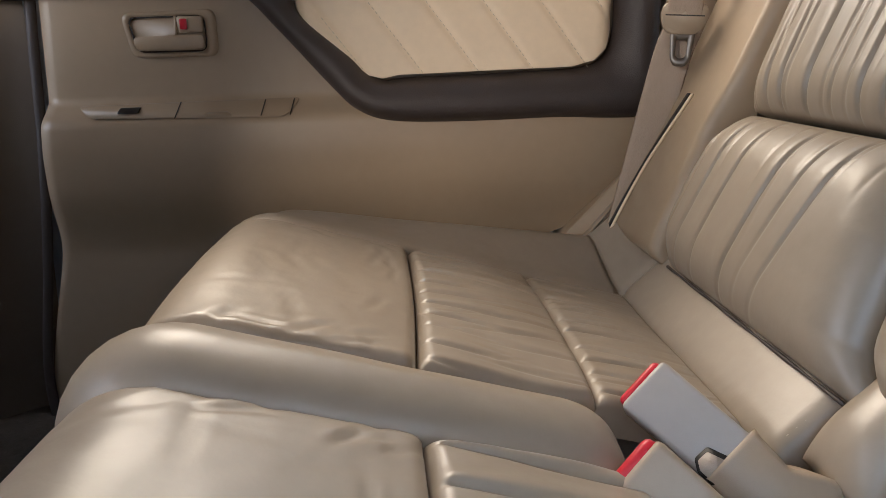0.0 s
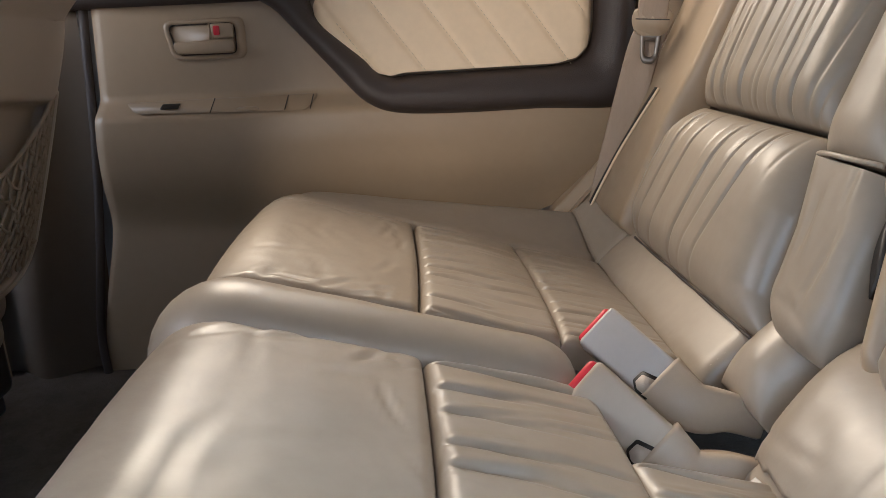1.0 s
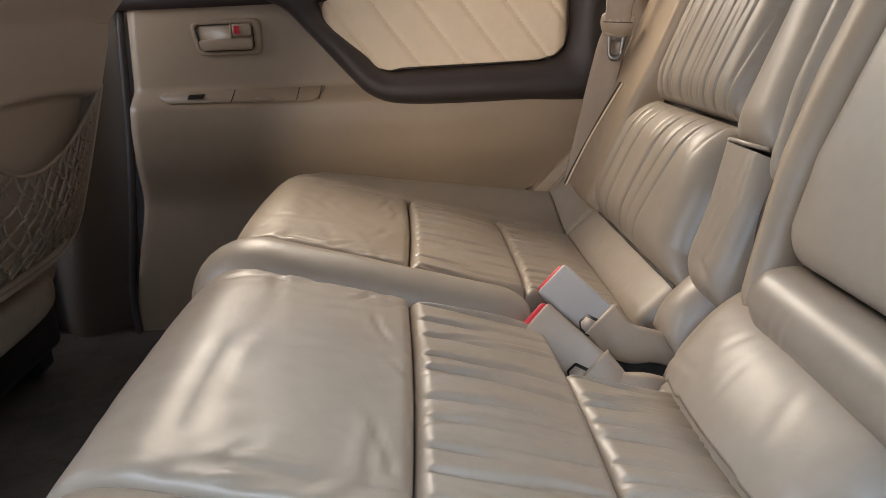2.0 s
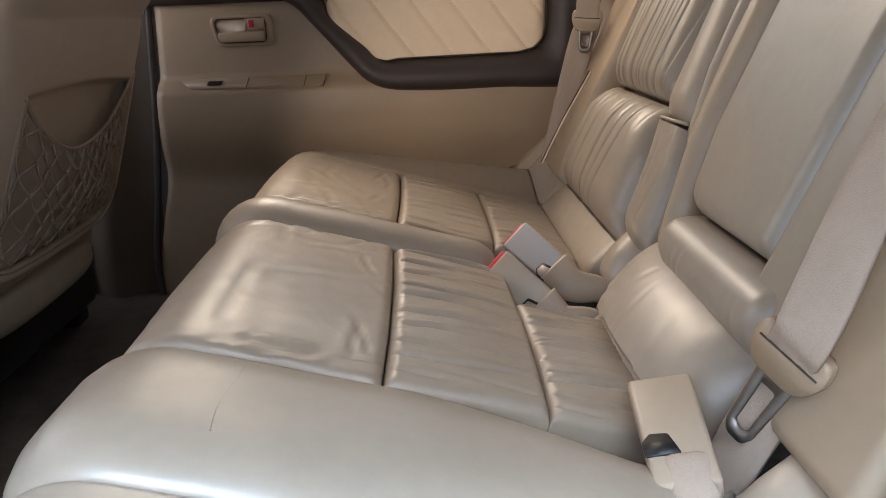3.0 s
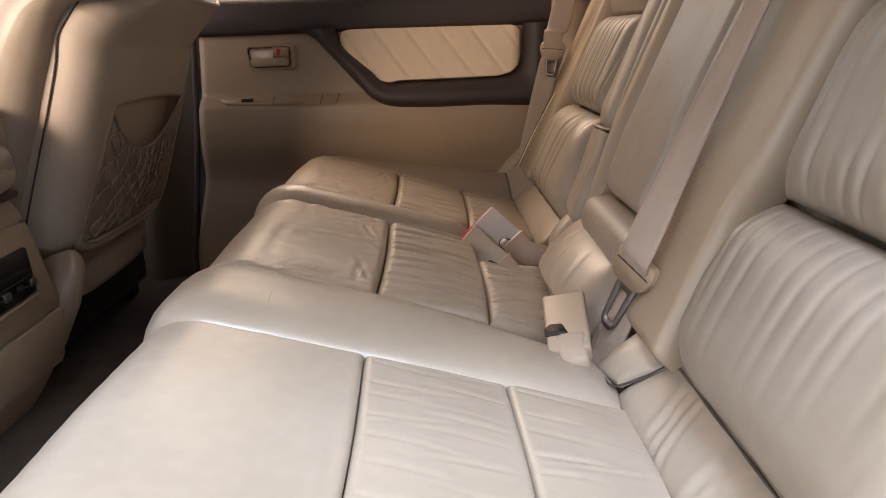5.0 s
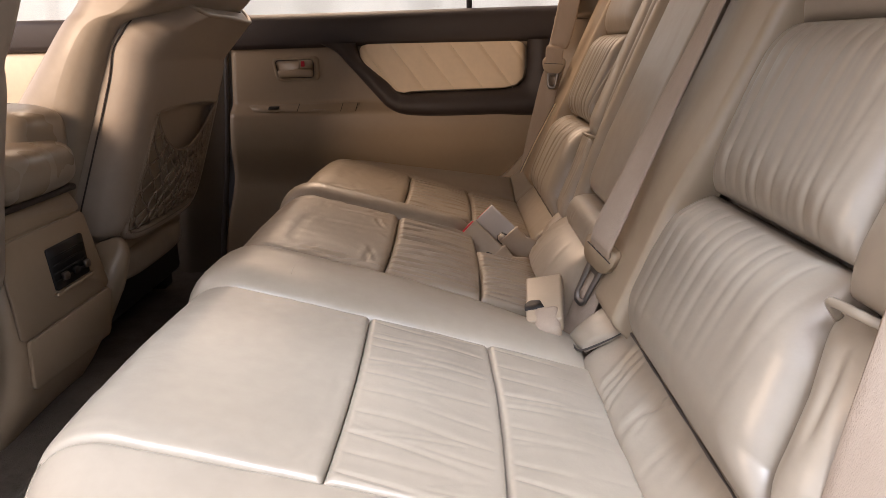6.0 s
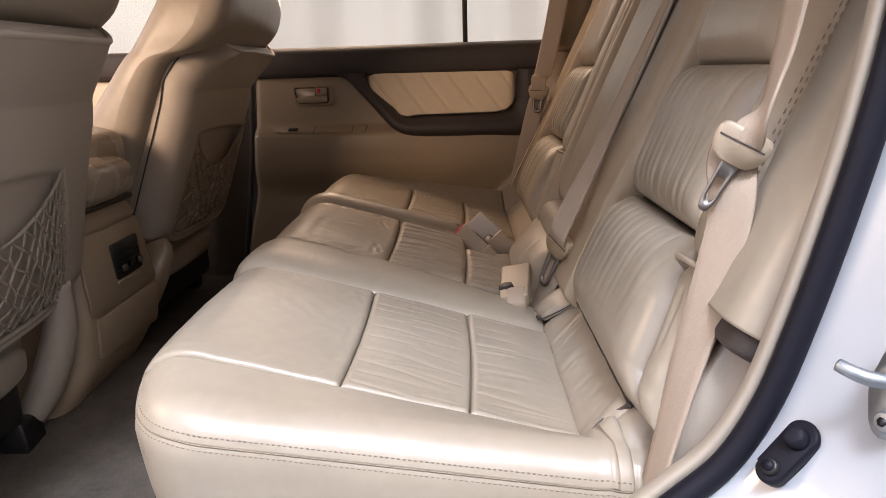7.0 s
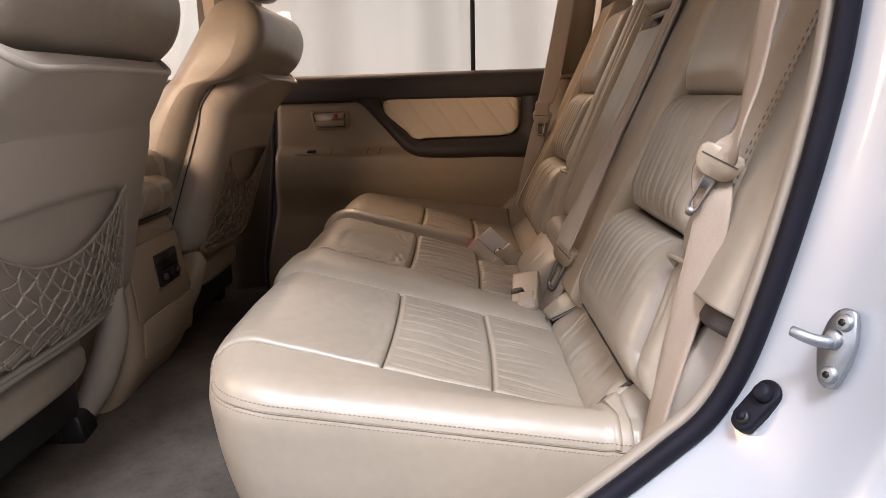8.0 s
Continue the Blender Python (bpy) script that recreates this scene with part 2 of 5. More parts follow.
def tube_data(pts, r, n=8, base=0):
    pts, t = frames_along(pts)
    ref = np.array([0, 0, 1.0]) if abs(t[:, 2]).mean() < 0.9 else np.array([1.0, 0, 0])
    a = np.cross(t, ref)
    a /= np.linalg.norm(a, axis=1)[:, None] + 1e-12
    b = np.cross(t, a)
    ang = np.linspace(0, 2 * np.pi, n, endpoint=False)
    rr = np.broadcast_to(r, (len(pts),))
    V = pts[:, None] + rr[:, None, None] * (np.cos(ang)[None, :, None] * a[:, None] + np.sin(ang)[None, :, None] * b[:, None])
    m = len(pts)
    f = [(base + i * n + j, base + i * n + (j + 1) % n, base + (i + 1) * n + (j + 1) % n, base + (i + 1) * n + j) for i in range(m - 1) for j in range(n)]
    f += [tuple(base + j for j in range(n))[::-1], tuple(base + (m - 1) * n + j for j in range(n))]
    return V.reshape(-1, 3), f


def tube(name, pts, r, mat, parent=None, label="", n=8):
    v, f = tube_data(pts, r, n)
    return link_mesh(name, v, f, mat, parent, label)


def tubes(name, lines, r, mat, parent=None, label="", n=6):
    vs, fs, base = [], [], 0
    for line in lines:
        v, f = tube_data(line, r, n, base)
        vs.append(v), fs.extend(f)
        base += len(v)
    return link_mesh(name, np.vstack(vs), fs, mat, parent, label)


def ribbon(name, pts, across, width, mat, parent=None, label="", thick=0.0030):
    """A webbing band: pts along it, across: unit direction(s) of its width."""
    pts, t = frames_along(pts)
    w = np.asarray(across, float)
    w = np.broadcast_to(w, pts.shape).copy()
    w -= (w * t).sum(1)[:, None] * t
    w /= np.linalg.norm(w, axis=1)[:, None]
    nrm = np.cross(t, w)
    wd = np.broadcast_to(width, (len(pts),))[:, None]
    cross = [(-0.5, -0.3), (-0.46, 0.5), (-0.30, 0.10), (-0.16, 0.5), (0.0, 0.10), (0.16, 0.5), (0.30, 0.10), (0.46, 0.5), (0.5, -0.3), (0.4, -0.5), (-0.4, -0.5)]
    V = np.stack([pts + u * wd * w + v * thick * nrm for u, v in cross], 1)
    n, m = len(cross), len(pts)
    f = [(i * n + j, i * n + (j + 1) % n, (i + 1) * n + (j + 1) % n, (i + 1) * n + j) for i in range(m - 1) for j in range(n)]
    f += [tuple(range(n))[::-1], tuple((m - 1) * n + j for j in range(n))]
    return link_mesh(name, V.reshape(-1, 3), f, mat, parent, label)


def prism(poly, place, depth, bevel=0.003, seg=2, both=False):
    """A flat outline given a depth: place maps (u, v, w) to the world, w from 0 to depth."""
    bm = bmesh.new()
    lo = [bm.verts.new((u, v, 0)) for u, v in poly]
    hi = [bm.verts.new((u, v, depth)) for u, v in poly]
    n = len(poly)
    bm.faces.new(lo[::-1]), bm.faces.new(hi)
    for i in range(n):
        bm.faces.new((lo[i], lo[(i + 1) % n], hi[(i + 1) % n], hi[i]))
    if bevel:
        rim = [e for e in bm.edges if e.verts[0] in hi and e.verts[1] in hi or both and e.verts[0] in lo and e.verts[1] in lo]
        bmesh.ops.bevel(bm, geom=rim, offset=bevel, segments=seg, profile=0.5, affect="EDGES")
    for v in bm.verts:
        v.co = Vector(place(*v.co))
    return bm


def rounded(poly, r, n=5):
    """An outline with its corners rounded."""
    p = [Vector(q) for q in poly]
    out = []
    for i, c in enumerate(p):
        a, b = p[i - 1], p[(i + 1) % len(p)]
        rr = r[i] if isinstance(r, (list, tuple)) else r
        d1, d2 = a - c, b - c
        k = min(rr, d1.length * 0.45, d2.length * 0.45)
        s, e = c + d1.normalized() * k, c + d2.normalized() * k
        for j in range(n + 1):
            u = j / n
            out.append(tuple((1 - u) ** 2 * s + 2 * u * (1 - u) * c + u * u * e))
    return out


def step(a, b, x):
    u = np.clip((x - a) / (b - a), 0, 1)
    return u * u * (3 - 2 * u)


def soft_noise(a, b, scale, seed):
    """Smooth noise over arrays, from a few random waves."""
    rng = np.random.RandomState(seed)
    out = np.zeros_like(a)
    for _ in range(9):
        th, ph, k = rng.uniform(0, 6.28), rng.uniform(0, 6.28), scale * rng.uniform(0.5, 1.7)
        out += np.sin((a * np.cos(th) + b * np.sin(th)) * k + ph)
    return out / 9


def crease_field(a, b, seeds, seed):
    """Leather creases: (number, a-range, b-range, heading in degrees, spread, length, width, depth) per batch. Heading 0 runs along a."""
    rng = np.random.RandomState(seed)
    out = np.zeros_like(a)
    for count, ar, br, heading, spread, length, width, depth in seeds:
        for _ in range(count):
            a0, b0 = rng.uniform(*ar), rng.uniform(*br)
            th = radians(heading + rng.uniform(-spread, spread))
            ln, wd, dp = length * rng.uniform(0.6, 1.3), width * rng.uniform(0.7, 1.4), depth * rng.uniform(0.4, 1.2)
            bend = rng.uniform(-1, 1) * 1.5 / length * 0.12
            u = (a - a0) * np.cos(th) + (b - b0) * np.sin(th)
            v = -(a - a0) * np.sin(th) + (b - b0) * np.cos(th) - bend * u * u
            fade = np.exp(-(u / (ln * 0.5)) ** 4)
            out += dp * fade * (-np.exp(-(v / wd) ** 2) + 0.55 * np.exp(-((v - 1.9 * wd) / (1.3 * wd)) ** 2) + 0.35 * np.exp(-((v + 1.9 * wd) / (1.4 * wd)) ** 2))
    return out


def ease_grid(n, edge=0.35):
    """Steps from 0 to 1, closer together towards both ends."""
    u = np.linspace(0, 1, n)
    return (1 - edge) * u + edge * (0.5 - 0.5 * np.cos(np.pi * u))


def pad(name, surface, a_range, b_range, mat, parent, label="", puff=0.012, round_=0.016, na=48, nb=48, relief=None, edges=(1, 1, 1, 1), skirt=0.02, crown=0.0, flip=False, sink=1.0):
    """A stuffed leather panel on surface(a, b). The ranges are numbers or functions of the other parameter (0 to 1);
    edges: which of its sides (a0, a1, b0, b1) turn down into a seam."""
    s, q = np.meshgrid(ease_grid(na, 0.55), ease_grid(nb, 0.55), indexing="ij")

    def side(v, along):
        return v(along) if callable(v) else np.full_like(along, float(v))
    a = side(a_range[0], q) * (1 - s) + side(a_range[1], q) * s
    b = side(b_range[0], s) * (1 - q) + side(b_range[1], s) * q
    la, lb = abs(side(a_range[1], q) - side(a_range[0], q)), abs(side(b_range[1], s) - side(b_range[0], s))

    def turn(d, on):
        if not on:
            return np.ones_like(d)
        u = np.clip(d / round_, 0, 1)
        return np.sqrt(np.clip(1 - (1 - u) ** 2, 0, 1))
    lift = turn(s * la, edges[0]) * turn((1 - s) * la, edges[1]) * turn(q * lb, edges[2]) * turn((1 - q) * lb, edges[3])
    raw, lift = lift, 1 - sink * (1 - lift)
    h = puff * lift + crown * np.sin(np.pi * s) * np.sin(np.pi * q)
    if relief is not None:
        h = h + relief(a, b, s, q) * np.clip(raw, 0, 1)
    P = surface(a, b)
    e = 1e-3
    n = np.cross(surface(a + e, b) - surface(a - e, b), surface(a, b + e) - surface(a, b - e))
    n /= (-1 if flip else 1) * (np.linalg.norm(n, axis=2)[..., None] + 1e-12)
    Q = P + n * h[..., None]
    Q = np.concatenate([Q[:1] - n[:1] * skirt, Q, Q[-1:] - n[-1:] * skirt], 0)
    n2 = np.concatenate([n[:1], n, n[-1:]], 0)
    Q = np.concatenate([Q[:, :1] - n2[:, :1] * skirt, Q, Q[:, -1:] - n2[:, -1:] * skirt], 1)
    return sheet(name, Q, mat, parent, label, flip)


def stitches(name, lines, mat, parent, length=0.0055, gap=0.0025, r=0.0008, label=""):
    """Rows of small thread stitches along lines, as one mesh of many pieces."""
    vs, fs, base = [], [], 0
    for line in lines:
        line = np.asarray(line, float)
        seg = np.linalg.norm(np.diff(line, axis=0), axis=1)
        cum = np.concatenate([[0], np.cumsum(seg)])
        d = 0.0
        while d + length < cum[-1]:
            p = np.array([[np.interp(x, cum, line[:, k]) for k in range(3)] for x in (d, d + length * 0.5, d + length)])
            v, f = tube_data(p, np.array([r * 0.5, r, r * 0.5]), 5, base)
            vs.append(v), fs.extend(f)
            base += len(v)
            d += length + gap
    ob = link_mesh(name, np.vstack(vs), fs, mat, parent, label)
    return tagged(ob, kind="stuff")


def puckers(b0, b1, count, a0, a1, depth, width, seed, slant=0.0):
    """Evenly spaced sharp folds that start at the seam a0 and fade towards a1."""
    rng = np.random.RandomState(seed)
    rows = [(b0 + (b1 - b0) * (k + rng.uniform(0.25, 0.75)) / count, rng.uniform(0.55, 1.2), rng.uniform(0.55, 1.1), rng.uniform(-0.10, 0.10) + slant, rng.uniform(-1, 1)) for k in range(count)]

    def f(a, b):
        out = np.zeros_like(a)
        for y, k, far, sl, bend in rows:
            u = (a - a0) / (a1 - a0)
            v = b - y - sl * (a - a0) - 0.012 * bend * u * u
            w = width * (1 + 1.2 * np.clip(u, 0, 1))
            fade = step(-0.02, 0.12, u) * step(far, far * 0.35, u)
            out += depth * k * fade * (np.exp(-((v - 2.6 * w) / (2.8 * w)) ** 2) * 0.40 - np.exp(-(v / w) ** 2))
        return out
    return f


# ---------------------------------------------------------------- outside
def outside():
    P = np.zeros((61, 61, 3))
    g = np.sign(np.linspace(-1, 1, 61)) * np.abs(np.linspace(-1, 1, 61)) ** 3 * 400
    P[..., 0], P[..., 1] = np.meshgrid(g, g, indexing="ij")
    P[..., 2] = -0.32 + 0.004 * np.sin(P[..., 0] * 1.3) * np.sin(P[..., 1] * 1.7)
    tagged(sheet("ground", P, CONCRETE), "worn grey concrete yard around the parked car", "ground", kind="structure")
    # an added, unseen wall that keeps low sky light out of the open doorway
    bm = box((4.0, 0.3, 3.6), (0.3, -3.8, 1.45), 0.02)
    tagged(part("wall_sky_block", bm, SKY_BLOCK_GREY, smooth=False), "added plain grey wall, unseen, blocking low sky light from the open doorway", "wall", kind="structure")
    # a hanging white canvas beyond the far windows
    x, z = np.meshgrid(np.linspace(-5.0, 5.0, 260), np.linspace(-0.3, 3.4, 40), indexing="ij")
    h = (z + 0.3) / 3.7
    y = 3.1 + (0.06 + 0.10 * (1 - h)) * np.sin(x * 5.2 + 1.1 * np.sin(x * 1.7) + 0.5 * h) + 0.05 * np.sin(x * 13 + 2 * np.sin(x * 3.1) + h) + 0.25 * np.sin(x * 0.8)
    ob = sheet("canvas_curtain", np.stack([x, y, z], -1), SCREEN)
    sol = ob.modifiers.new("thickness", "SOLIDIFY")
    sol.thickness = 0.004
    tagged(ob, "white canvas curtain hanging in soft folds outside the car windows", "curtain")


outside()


# ---------------------------------------------------------------- car body
CENTRE = 0.20


def slab(name, poly, axis, at, depth, mat, label, category, kind="structure", bevel=0.0):
    place = {"y": lambda u, v, w: (u, at + w, v), "z": lambda u, v, w: (u, v, at + w), "x": lambda u, v, w: (at + w, u, v)}[axis]
    return tagged(part(name, prism(poly, place, depth, bevel), mat, smooth=False), label, category, kind=kind)


def car_body():
    # floor with a low rise over the tunnel
    x, y = np.meshgrid(np.linspace(-2.0, 2.2, 70), np.linspace(-0.62, 1.02, 60), indexing="ij")
    z = 0.40 + 0.05 * np.exp(-((y - CENTRE) / 0.2) ** 2) + 0.003 * soft_noise(x, y, 40, 3) + 0.05 * step(0.2, 0.3, x)
    top = np.stack([x, y, z], -1)
    ob = sheet("floor", top, CARPET)
    ob.modifiers.new("thickness", "SOLIDIFY").thickness = -0.03
    tagged(ob, "worn grey-beige carpet on the car floor", "floor", kind="structure")
    # headliner and roof skin
    x, y = np.meshgrid(np.linspace(-1.15, 2.2, 40), np.linspace(-0.62, 1.02, 30), indexing="ij")
    z = 1.60 - 0.10 * ((y - CENTRE) / 0.82) ** 4 - 0.04 * ((x - 0.5) / 1.7) ** 2
    ob = sheet("ceiling", np.stack([x, y, z], -1), HEADLINER)
    ob.modifiers.new("thickness", "SOLIDIFY").thickness = 0.04
    tagged(ob, "cream fabric headliner under the roof", "ceiling", kind="structure")
    # far side: skin below the windows, and pillars
    slab("wall_far_side", [(-2.0, -0.05), (2.2, -0.05), (2.2, 1.055), (-2.0, 1.055)], "y", 1.085, 0.05, PAINT, "white painted flank of the car body beside the closed doors", "car side")
    for a, b, s in ((-1.30, -1.22, -0.5), (-0.62, -0.50, -0.06), (0.50, 0.58, 0.1), (1.9, 2.15, 0.0)):
        slab("wall_far_pillar", [(a, 1.055), (b, 1.055), (b + s * 0.5 + 0.02, 1.53), (a + s * 0.5, 1.53)], "y", 1.005, 0.10, PLASTIC, "beige trimmed window pillar between the closed doors", "pillar")
    slab("wall_near_front_side", [(-2.0, -0.05), (-0.78, -0.05), (-0.70, 0.40), (-0.66, 1.055), (-2.0, 1.055)], "y", -0.72, 0.09, PAINT, "white painted flank ahead of the open doorway", "car side")
    slab("wall_near_front_pillar", [(-0.72, 1.055), (-0.62, 1.055), (-0.64, 1.53), (-0.76, 1.53)], "y", -0.70, 0.08, PLASTIC, "beige trimmed centre pillar beside the open doorway", "pillar")
    slab("wall_near_sill", [(-0.78, -0.05), (0.10, -0.05), (0.05, 0.38), (-0.70, 0.38)], "y", -0.72, 0.12, PAINT, "white painted door sill under the open doorway", "door sill")
    slab("wall_near_rear_side", [(0.62, -0.05), (2.2, -0.05), (2.2, 1.055), (0.62, 1.055)], "y", -0.72, 0.05, PAINT, "white painted rear flank behind the open doorway", "car side")
    # bulkheads before and behind the seats
    slab("wall_front", [(-0.62, -0.05), (1.05, -0.05), (1.05, 0.98), (-0.62, 0.98)], "x", -1.55, 0.05, PLASTIC_DARK, "dark dashboard bulkhead at the front of the cabin", "dashboard")
    slab("wall_rear", [(-0.62, -0.05), (1.05, -0.05), (1.05, 1.02), (-0.62, 1.02)], "x", 2.17, 0.05, PLASTIC, "beige trimmed tailgate behind the load space", "tailgate")


car_body()


# ---------------------------------------------------------------- far door
def on_door(u, v, w):
    """Door coordinates: u along the car, v up, w inwards from the panel."""
    return (u, 1.0 - w, v)


def door_relief(x, z):
    """How far the panel stands in from its plane."""
    ledge = 0.030 * (1 - step(0.836, 0.868, z))
    low = -0.030 * (1 - step(0.655, 0.765, z))
    pull = 0.004 * np.exp(-((z - 0.80) / 0.03) ** 2)
    return ledge + low + pull + 0.0015 * soft_noise(x, z, 25, 8)


def far_door():
    door = thing("door_1", (-0.08, 1.03, 0.36), "closed rear door with beige trim panel and dark brown armrest surround", "door", kind="structure")
    x0 = -0.452
    u, v = np.meshgrid(np.linspace(0, 1, 60), np.linspace(0.40, 1.0, 90), indexing="ij")
    front = x0 - 0.06 * (0.95 - v) - 0.03 * step(0.7, 0.45, v)
    rear = 0.345 - 0.36 * step(0.74, 0.56, v)
    x = front * (1 - u) + rear * u
    w = door_relief(x, v) - 0.03 * (1 - step(0.0, 0.02, u)) - 0.05 * (1 - step(0.0, 0.012, u))
    sheet("trim_panel", np.stack([x, 1.0 - w, v], -1), PLASTIC, door, "beige moulded trim panel with a faint sheen", flip=True)
    # dark upper rail along the window
    n = 40
    prof = [(1.075, -0.055), (1.078, -0.01), (1.070, 0.010), (1.055, 0.017), (1.010, 0.016), (0.998, 0.010), (0.996, -0.03)]
    xs = np.linspace(-0.52, 0.38, n)
    P = np.array([[(a, 1.0 - w, z + 0.004 * np.sin(a * 3)) for z, w in prof] for a in xs])
    sheet("upper_rail", P, PLASTIC_DARK, door, "dark brown grained window rail", flip=True)
    # dark surround of the padded insert
    outer = smooth_line([(-0.215, 1.004), (-0.178, 0.985), (-0.145, 0.950), (-0.080, 0.875), (-0.048, 0.845), (-0.005, 0.830), (0.08, 0.826), (0.20, 0.827), (0.345, 0.829), (0.347, 0.90), (0.347, 1.004)], 70)
    inner = smooth_line([(-0.125, 1.004), (-0.122, 0.985), (-0.108, 0.960), (-0.055, 0.915), (-0.035, 0.893), (-0.012, 0.882), (0.02, 0.884), (0.14, 0.886), (0.240, 0.890), (0.274, 0.903), (0.288, 0.935), (0.289, 1.004)], 70)
    rows = []
    for k, (f, w) in enumerate(((0.0, -0.004), (0.03, 0.024), (0.14, 0.040), (0.36, 0.048), (0.62, 0.046), (0.84, 0.036), (0.96, 0.022), (1.0, 0.004))):
        q = outer * (1 - f) + inner * f
        rows.append(np.stack([q[:, 0], 1.0 - w - 0.010 * (1 - step(0.82, 0.92, q[:, 1])), q[:, 1]], -1))
    sheet("armrest_surround", np.array(rows), PLASTIC_DARK, door, "dark brown grained armrest surround")
    # padded insert
    def span(a):
        lo = np.interp(a, [-0.120, -0.112, -0.060, -0.034, -0.014, 0.006, 0.232, 0.260, 0.277, 0.285], [0.975, 0.962, 0.905, 0.889, 0.884, 0.888, 0.892, 0.899, 0.914, 0.942])
        hi = np.interp(a, [-0.120, -0.114, -0.100, -0.080, 0.262, 0.276, 0.285], [0.985, 0.996, 1.000, 1.001, 1.001, 0.996, 0.985])
        return lo, hi

    def face(a, b):
        lo, hi = span(a)
        return np.stack([a, np.full_like(a, 0.994), lo * (1 - b) + hi * b], -1)

    def quilt(a, b, s, q):
        lo, hi = span(a)
        z = lo * (1 - b) + hi * b
        out = np.zeros_like(a)
        for k in range(-3, 6):
            d = (a - 0.072 * k) * 0.8 + (z - 0.94) * 0.6
            out -= 0.0024 * np.exp(-(d / 0.0045) ** 2)
        return out
    pad("padded_insert", face, (-0.120, 0.285), (0.0, 1.0), INSERT, door, "cream leather padded insert with diagonal quilting seams", puff=0.019, round_=0.022, na=150, nb=50, relief=quilt, edges=(1, 1, 0, 0))
    lines = []
    for k in range(-2, 5):
        pts = []
        for z in np.linspace(0.890, 0.998, 30):
            a = 0.072 * k - (z - 0.94) * 0.75
            if -0.09 + max(0.0, (0.96 - z)) * 0.55 < a < 0.272:
                pts.append((a, 1.0 - 0.0228, z))
        if len(pts) > 4:
            lines.append(pts)
    stitches("quilting_thread", lines, THREAD, door, length=0.004, gap=0.003, r=0.0006)
    # inside handle
    hx, hz = -0.279, 0.946
    ring_out = rounded([(hx - 0.060, hz + 0.027), (hx - 0.050, hz - 0.029), (hx + 0.058, hz - 0.029), (hx + 0.058, hz + 0.030)], 0.014)
    ring_in = rounded([(hx - 0.052, hz + 0.021), (hx - 0.043, hz - 0.022), (hx + 0.044, hz - 0.022), (hx + 0.044, hz + 0.022)], 0.011)
    rows = [np.array([on_door(a, b, w) for a, b in ring]) for ring, w in ((ring_out, -0.002), ([(a * 0.985 + hx * 0.015, b * 0.985 + hz * 0.015) for a, b in ring_out], 0.0045), ([(a * 1.03 - hx * 0.03, b * 1.03 - hz * 0.03) for a, b in ring_in], 0.0045), (ring_in, 0.002), (ring_in, -0.006))]
    P = np.array([np.vstack([r, r[:1]]) for r in rows])
    bezel = sheet("handle_bezel", P, PLASTIC, door, "beige rounded bezel of the inside handle")
    part("handle_cup", prism(ring_in, lambda a, b, w: on_door(a, b, w + 0.0008), 0.0006, 0), PLASTIC, bezel, "beige recess behind the lever")
    edge = np.array([on_door(hx + (a - hx) * 0.985, hz + (b - hz) * 0.975, 0.0022) for a, b in ring_in + ring_in[:1]])
    tube("handle_gap", edge, 0.0012, PLASTIC_DARK, bezel, "dark gap inside the bezel", n=6)
    part("handle_lever", prism(rounded([(hx - 0.046, hz - 0.003), (hx - 0.042, hz - 0.020), (hx + 0.042, hz - 0.020), (hx + 0.042, hz - 0.001)], 0.006), lambda a, b, w: on_door(a, b, w + 0.001), 0.010, 0.003), PLASTIC, bezel)
    part("lock_slider", prism(rounded([(hx + 0.012, hz + 0.001), (hx + 0.042, hz + 0.001), (hx + 0.042, hz + 0.021), (hx + 0.010, hz + 0.021)], 0.003), lambda a, b, w: on_door(a, b, w + 0.001), 0.007, 0.002), PLASTIC, bezel)
    part("lock_marker", prism(rounded([(hx + 0.014, hz + 0.005), (hx + 0.023, hz + 0.005), (hx + 0.023, hz + 0.018), (hx + 0.014, hz + 0.018)], 0.002), lambda a, b, w: on_door(a, b, w + 0.0082), 0.0012, 0.0004), RED, bezel, "red unlocked marker")
    part("lock_gap", prism([(hx + 0.006, hz - 0.001), (hx + 0.009, hz - 0.001), (hx + 0.009, hz + 0.022), (hx + 0.006, hz + 0.022)], lambda a, b, w: on_door(a, b, w + 0.001), 0.003, 0), PLASTIC, bezel)

    # switch panel on the sloping ledge
    def ledge(u, v, w):
        z = 0.839 + v
        rel = 0.030 * (1 - float(step(0.836, 0.868, np.array(z)))) + 0.004 * math.exp(-((z - 0.80) / 0.03) ** 2)
        return (u, 1.0 - rel - w, z)
    plate = part("switch_plate", prism(rounded([(-0.405, 0.021), (-0.385, 0.006), (-0.140, 0.002), (-0.122, 0.024)], 0.008), ledge, 0.003, 0.001), PLASTIC, door, "slim beige switch plate with an ashtray lid")
    part("window_switch", prism(rounded([(-0.352, 0.011), (-0.326, 0.011), (-0.324, 0.018), (-0.350, 0.018)], 0.002), lambda u, v, w: ledge(u, v, w + 0.003), 0.004, 0.001), BLACK, plate, "black window switch")
    for a in (-0.280, -0.172, -0.135):
        part("plate_gap", prism([(a, 0.004), (a + 0.0014, 0.004), (a + 0.0054, 0.023), (a + 0.004, 0.023)], lambda u, v, w: ledge(u, v, w + 0.0030), 0.0006, 0), BLACK, plate)
    part("ashtray_grip", prism(rounded([(-0.245, 0.006), (-0.208, 0.006), (-0.214, 0.010), (-0.238, 0.010)], 0.002), lambda u, v, w: ledge(u, v, w + 0.003), 0.002, 0.0008), PLASTIC, plate)
